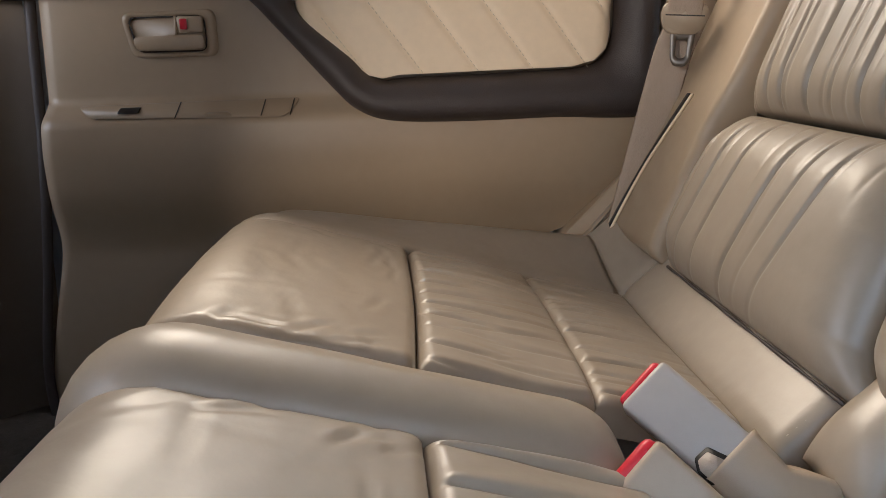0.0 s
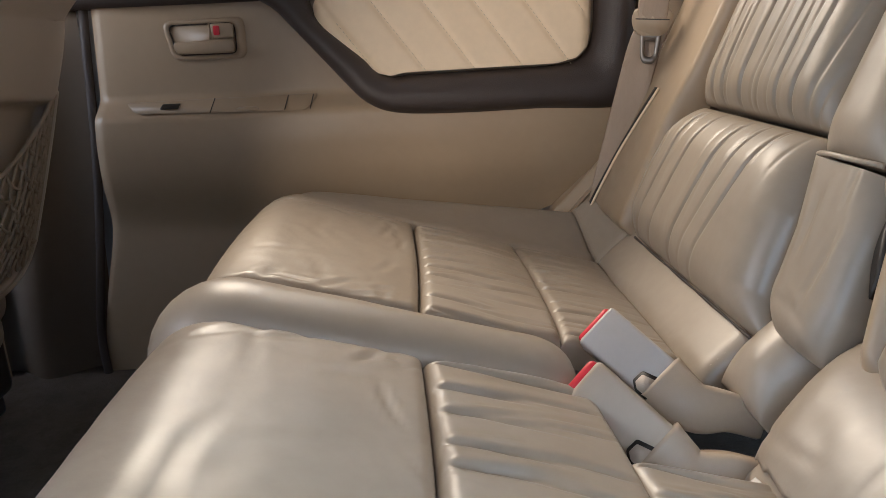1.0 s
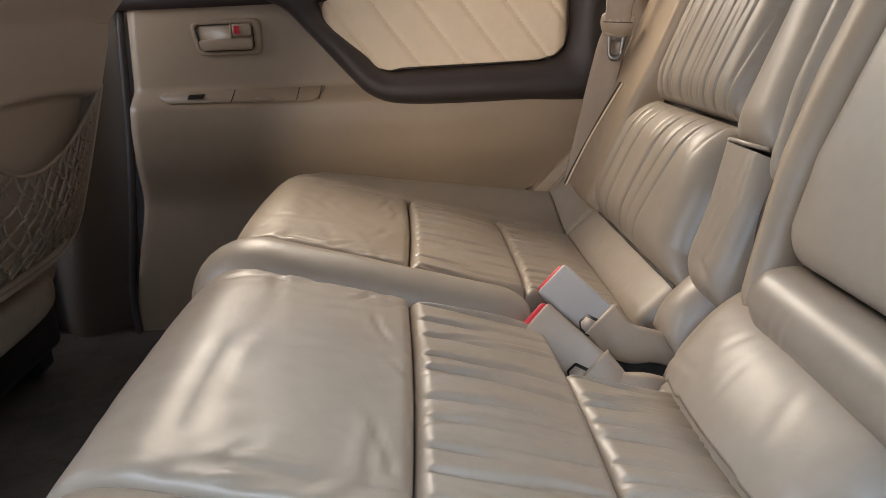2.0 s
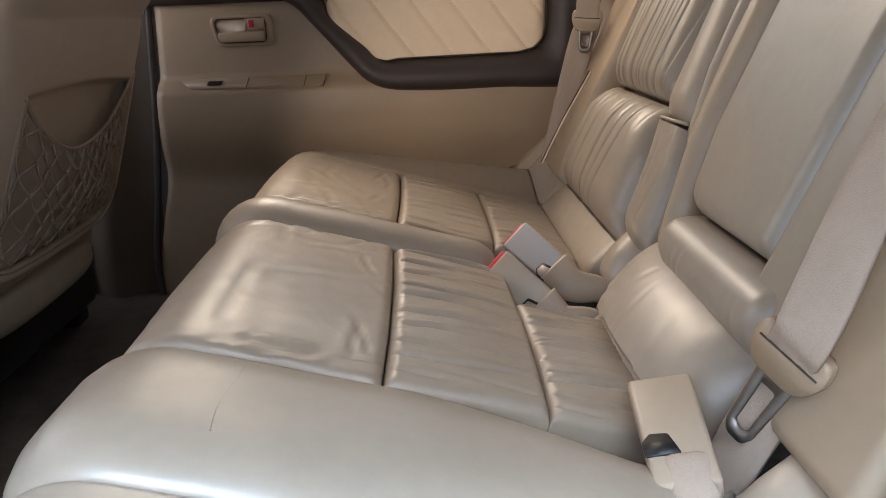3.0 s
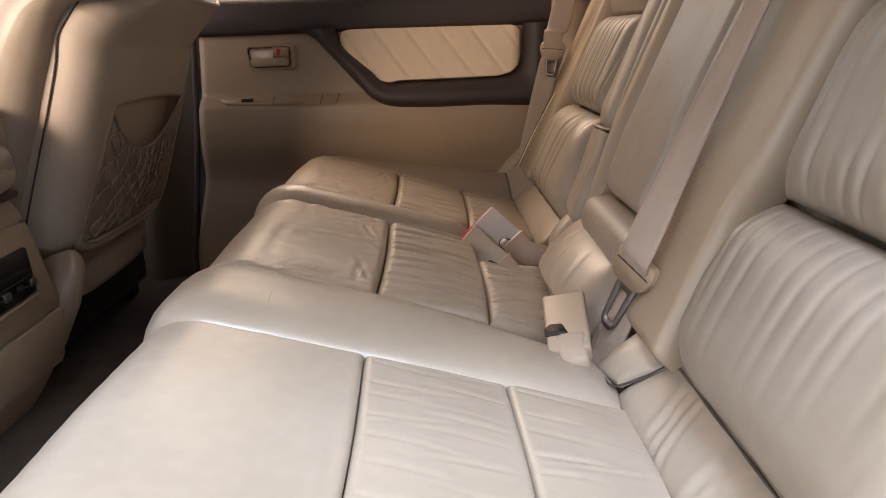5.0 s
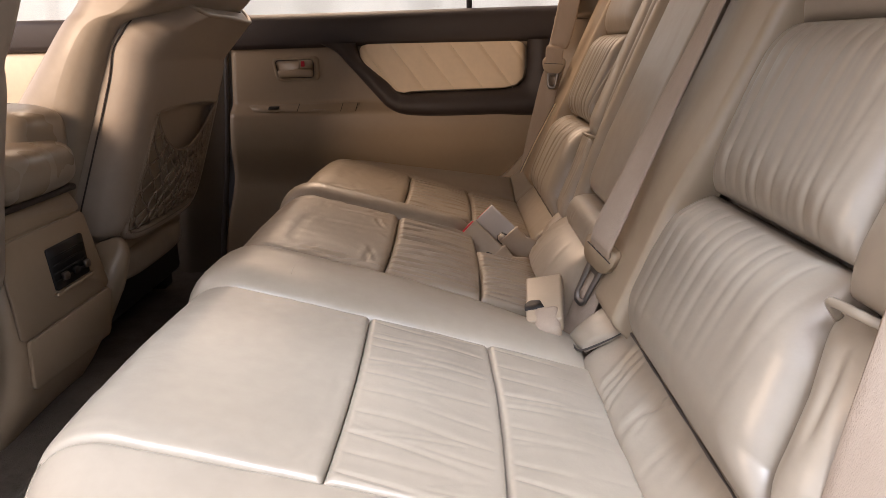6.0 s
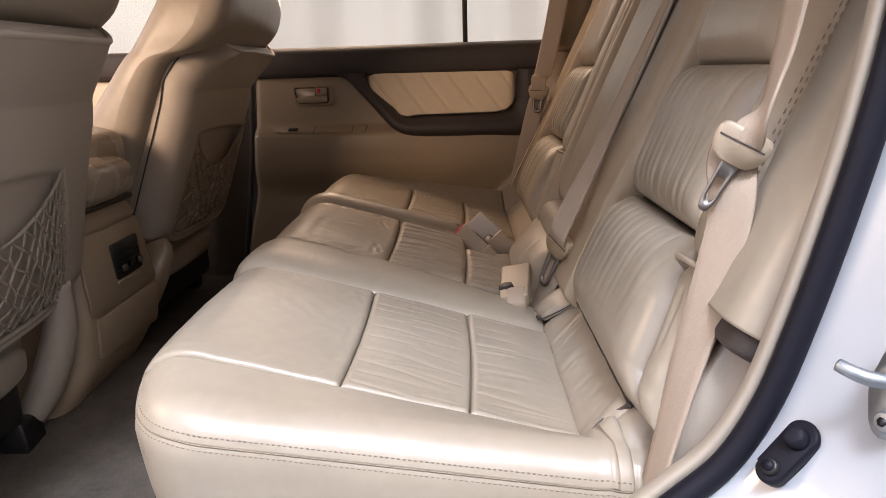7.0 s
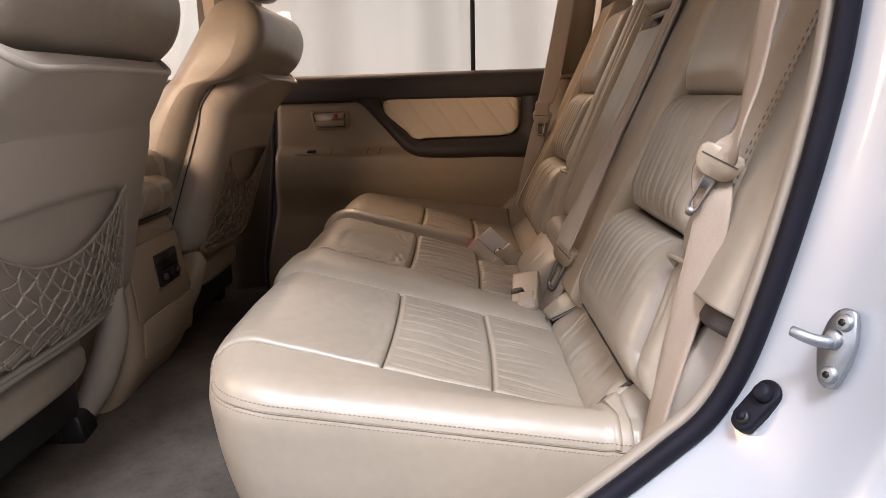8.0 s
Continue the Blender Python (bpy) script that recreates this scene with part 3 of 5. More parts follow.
    # lower pocket rim
    rim = smooth_line([(-0.47, 0.955, 0.50), (-0.42, 0.952, 0.555), (-0.33, 0.95, 0.62), (-0.27, 0.952, 0.66), (-0.20, 0.958, 0.69), (-0.10, 0.962, 0.70)], 24)
    tube("pocket_rim", rim + np.array([0, 0.078, 0]), 0.024, PLASTIC, door, n=14)
    # front weather seal
    seal = smooth_line([(-0.447, 1.02, 1.07), (-0.456, 1.015, 0.95), (-0.468, 1.015, 0.80), (-0.485, 1.01, 0.65), (-0.505, 1.0, 0.50), (-0.50, 0.99, 0.40)], 30)
    tube("weather_seal", seal, 0.007, PLASTIC_DARK, door, "dark brown rubber weather seal")
    # glass
    part("window_divider", box((0.014, 0.016, 0.50), (0.150, 1.035, 1.31), 0.003), BLACK, door, "black window divider bar")
    for a, b in ((-0.56, 0.142), (0.158, 0.50)):
        g = part("pane", prism([(a, 1.06), (b, 1.06), (b, 1.53), (a, 1.53)], lambda u, v, w: (u, 1.036 + w, v), 0.004, 0), GLASS, door, "clear side window pane", smooth=False)
        g.visible_shadow = False
    return door


far_door()


def far_surroundings():
    # front door and centre pillar trim, seen past the front seat
    pillar = thing("pillar_trim", (-0.56, 1.0, 0.36), "brown plastic trim of the centre pillar beside the rear door, darkened for shade", "pillar trim")
    x, z = np.meshgrid(np.linspace(-0.66, -0.468, 14), np.linspace(0.38, 1.53, 30), indexing="ij")
    y = 1.03 - 0.05 * np.exp(-((x + 0.56) / 0.05) ** 2)
    x = x - 0.06 * (0.95 - z) * (z < 0.95)
    # the shade on this trim is put into its dark brown colour
    sheet("trim_cover", np.stack([x, y, z], -1), SHADED_BROWN, pillar, flip=True)
    d = thing("door_2", (-1.1, 1.03, 0.36), "closed front door with cream insert and dark rail", "door", kind="structure")
    x, z = np.meshgrid(np.linspace(-1.9, -0.66, 24), np.linspace(0.38, 1.0, 40), indexing="ij")
    sheet("trim_panel", np.stack([x, 1.0 - door_relief(x, z), z], -1), PLASTIC, d, flip=True)
    part("upper_rail", box((1.25, 0.09, 0.075), (-1.28, 1.02, 1.035), 0.015), PLASTIC_DARK, d, "dark brown window rail")
    part("padded_insert", box((0.55, 0.03, 0.14), (-1.05, 0.992, 0.925), 0.014), INSERT, d, "cream leather insert")
    part("armrest", box((0.7, 0.08, 0.06), (-1.1, 0.98, 0.82), 0.02), PLASTIC_DARK, d)
    g = part("pane", prism([(-1.9, 1.07), (-0.66, 1.07), (-0.66, 1.53), (-1.3, 1.53)], lambda u, v, w: (u, 1.036 + w, v), 0.004, 0), GLASS, d, smooth=False)
    g.visible_shadow = False
    # quarter trim between door, backrest and rear window
    q = thing("quarter_trim", (0.5, 0.98, 0.36), "beige plastic quarter trim behind the rear door", "side trim")
    part("lower_cover", prism(rounded([(0.20, 0.45), (2.1, 0.45), (2.1, 1.06), (0.352, 1.06), (0.352, 0.80), (0.315, 0.765), (0.222, 0.664)], 0.012), lambda u, v, w: (u, 1.03 - w, v), 0.06, 0.012), PLASTIC, q)
    part("corner_cover", prism(rounded([(0.240, 0.655), (0.31, 0.655), (0.31, 0.735)], 0.006), lambda u, v, w: (u, 0.969 - w, v), 0.012, 0.005), PLASTIC, q)
    part("upper_cover", prism(rounded([(0.385, 1.05), (0.47, 1.05), (0.53, 1.53), (0.43, 1.53)], 0.01), lambda u, v, w: (u, 1.02 - w, v), 0.07, 0.015), PLASTIC, q)
    g = part("pane", prism([(0.56, 1.06), (1.95, 1.06), (1.95, 1.53), (0.58, 1.53)], lambda u, v, w: (u, 1.036 + w, v), 0.004, 0), GLASS, q, smooth=False)
    g.visible_shadow = False


far_surroundings()


# ---------------------------------------------------------------- rear bench cushion
A0, R_FRONT, B_NEAR, B_FAR, R_SIDE = -0.134, 0.050, -0.455, 0.905, 0.032


def wrap(d, r, lean):
    """A roll over an edge: how far out and how far down after the distance d past its start."""
    th_max = 1.5708 + lean
    th = np.clip(d / r, 0, th_max)
    rest = np.clip(d - r * th_max, 0, None)
    return r * np.sin(th) - rest * math.sin(lean), r * (1 - np.cos(th)) + rest * math.cos(lean)


def cushion(a, b):
    """The bench cushion's skin: a along the car, b across it, both as lengths along the leather."""
    out_f, down_f = wrap(np.clip(A0 - a, 0, None), R_FRONT, 0.38)
    out_n, down_n = wrap(np.clip(B_NEAR - b, 0, None), R_SIDE, 0.05)
    out_r, down_r = wrap(np.clip(b - B_FAR, 0, None), R_SIDE, 0.05)
    x, y = np.maximum(a, A0) - out_f, np.clip(b, B_NEAR, B_FAR) - out_n + out_r
    xt = np.clip(x, -0.2, 0.32)
    z = 0.70 - 0.27 * xt + 1.15 * np.clip(xt - 0.247, 0, None) * (0.15 + 0.85 * step(-0.462, -0.422, y))
    edge = np.maximum(step(-0.38, -0.47, y), step(0.79, 0.92, y))
    z = z + (0.135 * xt + 0.002) * edge * (xt < 0.26) + (0.135 * 0.26) * edge * (xt >= 0.26)
    z = z - down_f - down_n - down_r
    xc, ex = -0.100, 0.085
    for yc, ey, sgn in ((-0.405, 0.083, -1), (0.855, 0.083, 1)):
        dx, dy = np.clip((xc - x) / ex, 0, 1), np.clip((y - yc) * sgn / ey, 0, 1)
        x, y = np.where((dx > 0) & (dy > 0), xc - ex * dx * np.sqrt(1 - dy * dy / 2) - np.clip(xc - ex - x, 0, None), x), np.where((dx > 0) & (dy > 0), yc + sgn * ey * dy * np.sqrt(1 - dx * dx / 2), y)
    x = x + 0.26 * np.clip(down_n - 0.03, 0, None) * step(0.02, -0.16, x)
    return np.stack([x, y, z], -1)


def bench():
    seat = thing("rear_bench_cushion", (0.05, 0.22, 0.36), "beige leather rear bench cushion with creased stitched panels, worn", "car seat")
    # core under the panels
    part("seat_base", box((0.34, 1.20, 0.16), (0.07, 0.22, 0.51), 0.03), SHELL, seat, "beige carpeted seat base")
    nz = lambda amp, k, sd: (lambda a, b, s, q: amp * soft_noise(a, b, k, sd))

    def front_relief(b0, b1, sd, amount=1.0):
        batches = [(6, (-0.16, -0.11), (b0, b1), 88, 14, 0.10, 0.0045, 0.0006 * amount), (6, (-0.03, 0.0), (b0, b1), 90, 25, 0.05, 0.003, 0.0012 * amount),
                   (8, (-0.14, 0.0), (b0, b1), 70, 60, 0.06, 0.004, 0.0007 * amount), (11, (-0.15, -0.01), (b0 + 0.008, b0 + 0.03), 35, 40, 0.045, 0.0035, 0.0013 * amount), (7, (-0.15, 0.0), (b1 - 0.03, b1 - 0.008), 20, 50, 0.04, 0.003, 0.0012 * amount)]
        return lambda a, b, s, q: crease_field(a, b, batches, sd) + 0.0012 * soft_noise(a, b, 38, sd) + 0.0005 * soft_noise(a, b, 160, sd + 1)

    def mid_relief(a0, a1, b0, b1, sd, count=14, amount=1.0, rear=1.0):
        batches = [(count // 2, (a0 + 0.01, a1 - 0.03), (b0 + 0.02, b1), 4, 12, 0.09, 0.0026, 0.0010 * amount), (count // 2, (a0, a1), (b0, b1), 0, 25, 0.04, 0.002, 0.0004 * amount)]
        folds = puckers(b0, b1, 10, a0, a1, 0.0030 * amount, 0.0021, sd + 3, -0.12)
        back = puckers(b0, b1, 9, a1, a0, 0.0020 * amount * rear, 0.0019, sd + 4)
        return lambda a, b, s, q: crease_field(a, b, batches, sd) + folds(a, b) + back(a, b) + 0.002 * soft_noise(a, b, 50, sd)

    bow = lambda v, d: (lambda u: v + d * np.sin(np.pi * u))
    seats = (("far", 0.482, 0.782, 1, 0.8), ("centre", 0.064, 0.388, 2, 1.3), ("near", -0.402, -0.092, 3, 0.34))
    for key, b0, b1, sd, amt in seats:
        soft = 0.0065 if key == "near" else 0.010
        sink = 0.42 if key == "near" else 0.8
        pad("front_panel", cushion, (-0.46, bow(0.0035, 0.003)), (b0, b1), LEATHER, seat, na=90, nb=70, puff=0.012 if key == "near" else 0.014, round_=soft, sink=sink, crown=0.004, relief=front_relief(b0, b1, sd * 11, amt), edges=(0, 1, 1, 1))
        pad("middle_panel", cushion, (bow(0.0045, 0.003), bow(0.1315, 0.004)), (b0 + 0.001, b1 - 0.001), LEATHER, seat, na=64, nb=220, puff=0.012 if key == "near" else 0.014, round_=soft, sink=sink, crown=0.004, relief=mid_relief(0.006, 0.13, b0, b1, sd * 13, amount=amt))
        top = b1 - 0.095 if key == "centre" else b1 - 0.002
        pad("rear_panel", cushion, (bow(0.1325, 0.004), 0.2455), (b0 + 0.002, top), LEATHER, seat, na=56, nb=220, puff=0.012, round_=soft, sink=sink, crown=0.004, relief=mid_relief(0.134, 0.243, b0, top, sd * 17, 12, amt, 0.25))
    # rolls between the seats
    pad("divider_roll", cushion, (-0.46, 0.130), (lambda s: 0.3895 + 0.0 * s, lambda s: 0.4805 - 0.018 * s), LEATHER, seat, "raised leather roll between two seats", puff=0.028, round_=0.042, na=100, nb=36, relief=nz(0.0012, 60, 5), edges=(0, 1, 1, 1))
    pad("divider_roll", cushion, (-0.46, 0.254), (lambda s: -0.091 + 0.0 * s, lambda s: 0.063 - 0.052 * step(0.66, 1.0, s)), LEATHER, seat, "broad raised leather roll beside the centre seat", puff=0.025, round_=0.055, na=110, nb=50, relief=lambda a, b, s, q: 0.0015 * soft_noise(a, b, 50, 6) + crease_field(a, b, [(5, (-0.13, 0.22), (-0.06, 0.04), 90, 12, 0.04, 0.002, 0.0008)], 7), edges=(0, 1, 1, 1))
    # a fine crack across the broad roll
    bb = np.linspace(-0.052, 0.044, 40)
    d = np.minimum(bb + 0.091, 0.063 - bb) / 0.055
    h = 0.025 * np.sqrt(np.clip(1 - (1 - np.clip(d, 0, 1)) ** 2, 0, 1))
    crack = cushion(-0.092 + 0.002 * np.sin(bb * 60), bb) + h[:, None] * np.array([0.26, 0, 0.965])
    tube("crack", crack, 0.00045, LEATHER_DARK, seat, "fine crack in the leather", n=5)
    # outer bolsters
    pad("outer_bolster", cushion, (-0.19, 0.278), (-0.495, -0.4025), LEATHER, seat, "smooth outer edge bolster", puff=0.010, round_=0.006, sink=0.3, na=120, nb=60, relief=nz(0.0012, 40, 9), edges=(0, 1, 0, 1), skirt=0.004)
    pad("outer_bolster", cushion, (-0.46, 0.345), (0.7835, 0.960), LEATHER, seat, "smooth outer bolster against the door", puff=0.012, round_=0.02, na=110, nb=44, relief=nz(0.0015, 35, 10), edges=(0, 1, 1, 0))
    # end panel: hangs from the stitched edge and wraps round the front corner
    arc = np.linspace(0, np.pi / 2, 30)
    a_line = np.concatenate([np.linspace(0.300, A0, 70), A0 - 0.0494 * np.sin(arc[1:]), np.full(12, A0 - 0.0494)])
    b_line = np.concatenate([np.full(70, -0.4955), B_NEAR - 0.0405 * np.cos(arc[1:]), np.linspace(B_NEAR, -0.40, 13)[1:]])
    seam = cushion(a_line, b_line)
    run = np.gradient(seam, axis=0)
    out = np.stack([run[:, 1], -run[:, 0], np.zeros(len(run))], -1)
    out /= np.linalg.norm(out, axis=1)[:, None]
    if out[20, 1] > 0:
        out = -out
    for _ in range(6):
        out[1:-1] = (out[:-2] + out[1:-1] + out[2:]) / 3
    out /= np.linalg.norm(out, axis=1)[:, None]
    rows = []
    lean = 0.03 + 0.17 * step(0.04, -0.17, seam[:, 0])
    for v in np.concatenate([[0.0, 0.0012, 0.003, 0.006, 0.010], np.linspace(0.016, 0.30, 30)]):
        bulge = 0.0086 + 0.0026 * (1 - math.exp(-v / 0.004)) + 0.007 * math.sin(math.pi * min(1.0, v / 0.17)) - lean * max(0.0, v - 0.015)
        wave = 0.003 * soft_noise(seam[:, 0] * 1.0, seam[:, 2] * 0 + v, 22, 12) * min(1.0, v / 0.05)
        rows.append(seam + out * (bulge + wave)[:, None] - np.array([0, 0, v - 0.0032]))
    sheet("end_panel", np.array(rows), LEATHER, seat, "smooth leather end panel", flip=True)
    up = np.array([0, 0, 1.0])
    groove = seam + out * 0.0098 + up * 0.0030
    tube("seam_line", groove, 0.0009, STITCH, seat, "dark seam line", n=6)
    upper = cushion(np.concatenate([a_line[:70], A0 - 0.0445 * np.sin(arc[1:])]), np.concatenate([np.full(70, B_NEAR - 0.0365), B_NEAR - 0.0365 * np.cos(arc[1:])]))
    stitches("edge_stitching", [upper[4:] + (out[4:99] * 0.80 + up * 0.60) * 0.0106], STITCH, seat, length=0.0028, gap=0.0022, r=0.0007)
    stitches("edge_stitching", [seam[4:-14] + out[4:-14] * 0.0114 - up * 0.0016], STITCH, seat, length=0.0028, gap=0.0022, r=0.0005)
    # crumpled corner behind the outer bolster
    pad("corner_gusset", cushion, (0.266, 0.352), (-0.540, -0.405), LEATHER, seat, "crumpled leather corner", puff=0.004, round_=0.02, na=60, nb=60, relief=lambda a, b, s, q: 0.002 * soft_noise(a, b, 40, 15) + crease_field(a, b, [(4, (0.27, 0.34), (-0.52, -0.41), 75, 25, 0.07, 0.0028, 0.0014), (4, (0.27, 0.34), (-0.52, -0.41), 10, 30, 0.05, 0.002, 0.0014)], 16), skirt=0.03)
    # dark tube laid in as the shade of the corner's fold
    k = np.linspace(0, 1, 30)
    crease = cushion(0.258 + 0.088 * k, -0.420 + 0.007 * np.sin(k * 9.0)) + np.array([-0.5, 0.0, 0.86]) * (0.0085 + 0.003 * np.sin(k * 7.0 + 1.0))[:, None]
    tube("fold_shade", crease, 0.0028 * np.sin(np.linspace(0.15, np.pi - 0.15, 30)) + 0.0003, PLASTIC_DARK, seat, "dark tube painting the shade under the folded corner", n=6)
    # little sewn-in tags at the rear seams
    for at in ((0.2440, -0.120, 0.641), (0.2240, 0.287, 0.648)):
        part("sewn_tag", box((0.006, 0.018, 0.0025), m=Matrix.Translation(at) @ pose(0, 0, 0, 0, -35, 8), bevel=0.0008), BUCKLE_GREY, seat, "small grey sewn-in tag")
    # strips rising to the backrests
    def strip_relief(sd, amt=1.0):
        return lambda a, b, s, q: 0.003 * amt * soft_noise(a, b, 30, sd) + crease_field(a, b, [(9, (0.25, 0.33), (-0.4, 0.85), 25, 60, 0.05, 0.004, 0.0014 * amt)], sd)
    pad("rear_strip", cushion, (0.2465, 0.345), (0.440, 0.786), LEATHER, seat, "smooth leather strip rising to the backrest", puff=0.013, round_=0.018, na=36, nb=60, crown=0.003, relief=strip_relief(21, 0.6))
    end = cushion(np.linspace(0.262, 0.338, 30), np.full(30, 0.449)) + np.array([-0.55, 0.0, 0.83]) * 0.0105
    stitches("strip_stitching", [end], THREAD, seat, length=0.0045, gap=0.0035, r=0.0008)
    pad("rear_strip", cushion, (0.262, 0.345), (0.366, 0.436), LEATHER, seat, "small leather flap behind the buckles", puff=0.026, round_=0.03, na=36, nb=34, crown=0.006, relief=strip_relief(25, 2.2))
    pad("rear_strip", cushion, (lambda q: 0.226 - 0.010 * np.sin(np.pi * q), 0.345), (lambda s: 0.052 + 0.0 * s, lambda s: 0.318 + 0.045 * s), LEATHER, seat, "crumpled swollen leather strip behind the centre seat", puff=0.044, round_=0.056, na=70, nb=110, crown=0.016, relief=lambda a, b, s, q: strip_relief(22, 0.6)(a, b, s, q) + crease_field(a, b, [(1, (0.262, 0.263), (0.30, 0.301), 92, 1, 0.10, 0.0022, 0.0022), (5, (0.23, 0.30), (0.08, 0.30), 60, 40, 0.06, 0.006, 0.0006)], 26))
    pad("rear_strip", cushion, (0.2465, 0.345), (lambda s: -0.425 + 0.0 * s, lambda s: -0.058 - 0.024 * s), LEATHER, seat, "puckered leather strip rising to the backrest", puff=0.013, round_=0.018, na=44, nb=100, crown=0.003, relief=lambda a, b, s, q: strip_relief(23, 2.6)(a, b, s, q) + crease_field(a, b, [(10, (0.25, 0.33), (-0.42, -0.08), 20, 25, 0.07, 0.004, 0.0018)], 27))
    # loose folded flap at the strip's end; a dark tube paints the shade under its edge
    c00, c10, c01, c11 = (np.array(p) for p in ((0.2455, -0.0690, 0.6560), (0.2850, -0.0900, 0.6860), (0.2360, -0.0200, 0.6500), (0.2920, -0.0150, 0.6960)))
    flap = lambda a, b: (c00 * (1 - a[..., None]) + c10 * a[..., None]) * (1 - b[..., None]) + (c01 * (1 - a[..., None]) + c11 * a[..., None]) * b[..., None]
    pad("end_fold", flap, (0.0, 1.0), (0.0, 1.0), LEATHER, seat, "folded leather end of the strip", puff=0.006, round_=0.14, na=44, nb=44, crown=0.003, relief=lambda a, b, s, q: 0.004 * soft_noise(a * 0.07, b * 0.07, 70, 24), skirt=0.004)
    gap = smooth_line([c01 + np.array([0.0, 0.0, 0.002]), c01 * 0.5 + c00 * 0.5 + np.array([-0.004, 0.0, 0.001]), c00 + np.array([-0.004, -0.003, 0.001]), c00 * 0.5 + c10 * 0.5 + np.array([0.0, -0.006, 0.002]), c10], 40)
    tube("flap_shade", gap, 0.0010 * np.sin(np.linspace(0.3, np.pi - 0.2, 40)) + 0.0003, PLASTIC_DARK, seat, "dark tube painting the shade under the folded flap", n=6)


bench()


# ---------------------------------------------------------------- rear backrests
BACK_N = np.array([-0.9153, 0.0, 0.4027])


def backrest_face(a, b):
    """a is the height, b the place across the car."""
    x = 0.285 + 0.44 * (a - 0.68)
    return np.stack([x, b, a], -1)


def pleats(sd, z_seams, b0, b1, amount=1.0, count=9, reach=1.0, grow=0.020, thin=0.0030, ridge=0.75, broad=1.9):
    """Soft straight gathers that run up and down from the seams."""
    rng = np.random.RandomState(sd)
    rows = []
    for z in z_seams:
        for k in range(count):
            y = b0 + (b1 - b0) * (k + rng.uniform(0.25, 0.75)) / count
            rows.append((z, y, rng.uniform(0.5, 1.15), reach * rng.uniform(0.045, 0.12), (y - (b0 + b1) / 2) * 0.5 + rng.uniform(-0.04, 0.04)))

    def f(a, b, s, q):
        out = 0.0016 * soft_noise(a, b, 30, sd)
        for z, y, k, far, slant in rows:
            d = np.abs(b - z)
            v = a - y - slant * (b - z)
            w = thin + grow * d
            out = out + 0.0024 * amount * k * np.exp(-(d / far) ** 2) * (ridge * np.exp(-((v - (broad + 0.3) * w) / (broad * w)) ** 2) - np.exp(-(v / w) ** 2))
        return out
    return f


def back_pad(*args, **kw):
    """A panel of a seat back, whose outward side looks forward."""
    return pad(*args, flip=True, **kw)


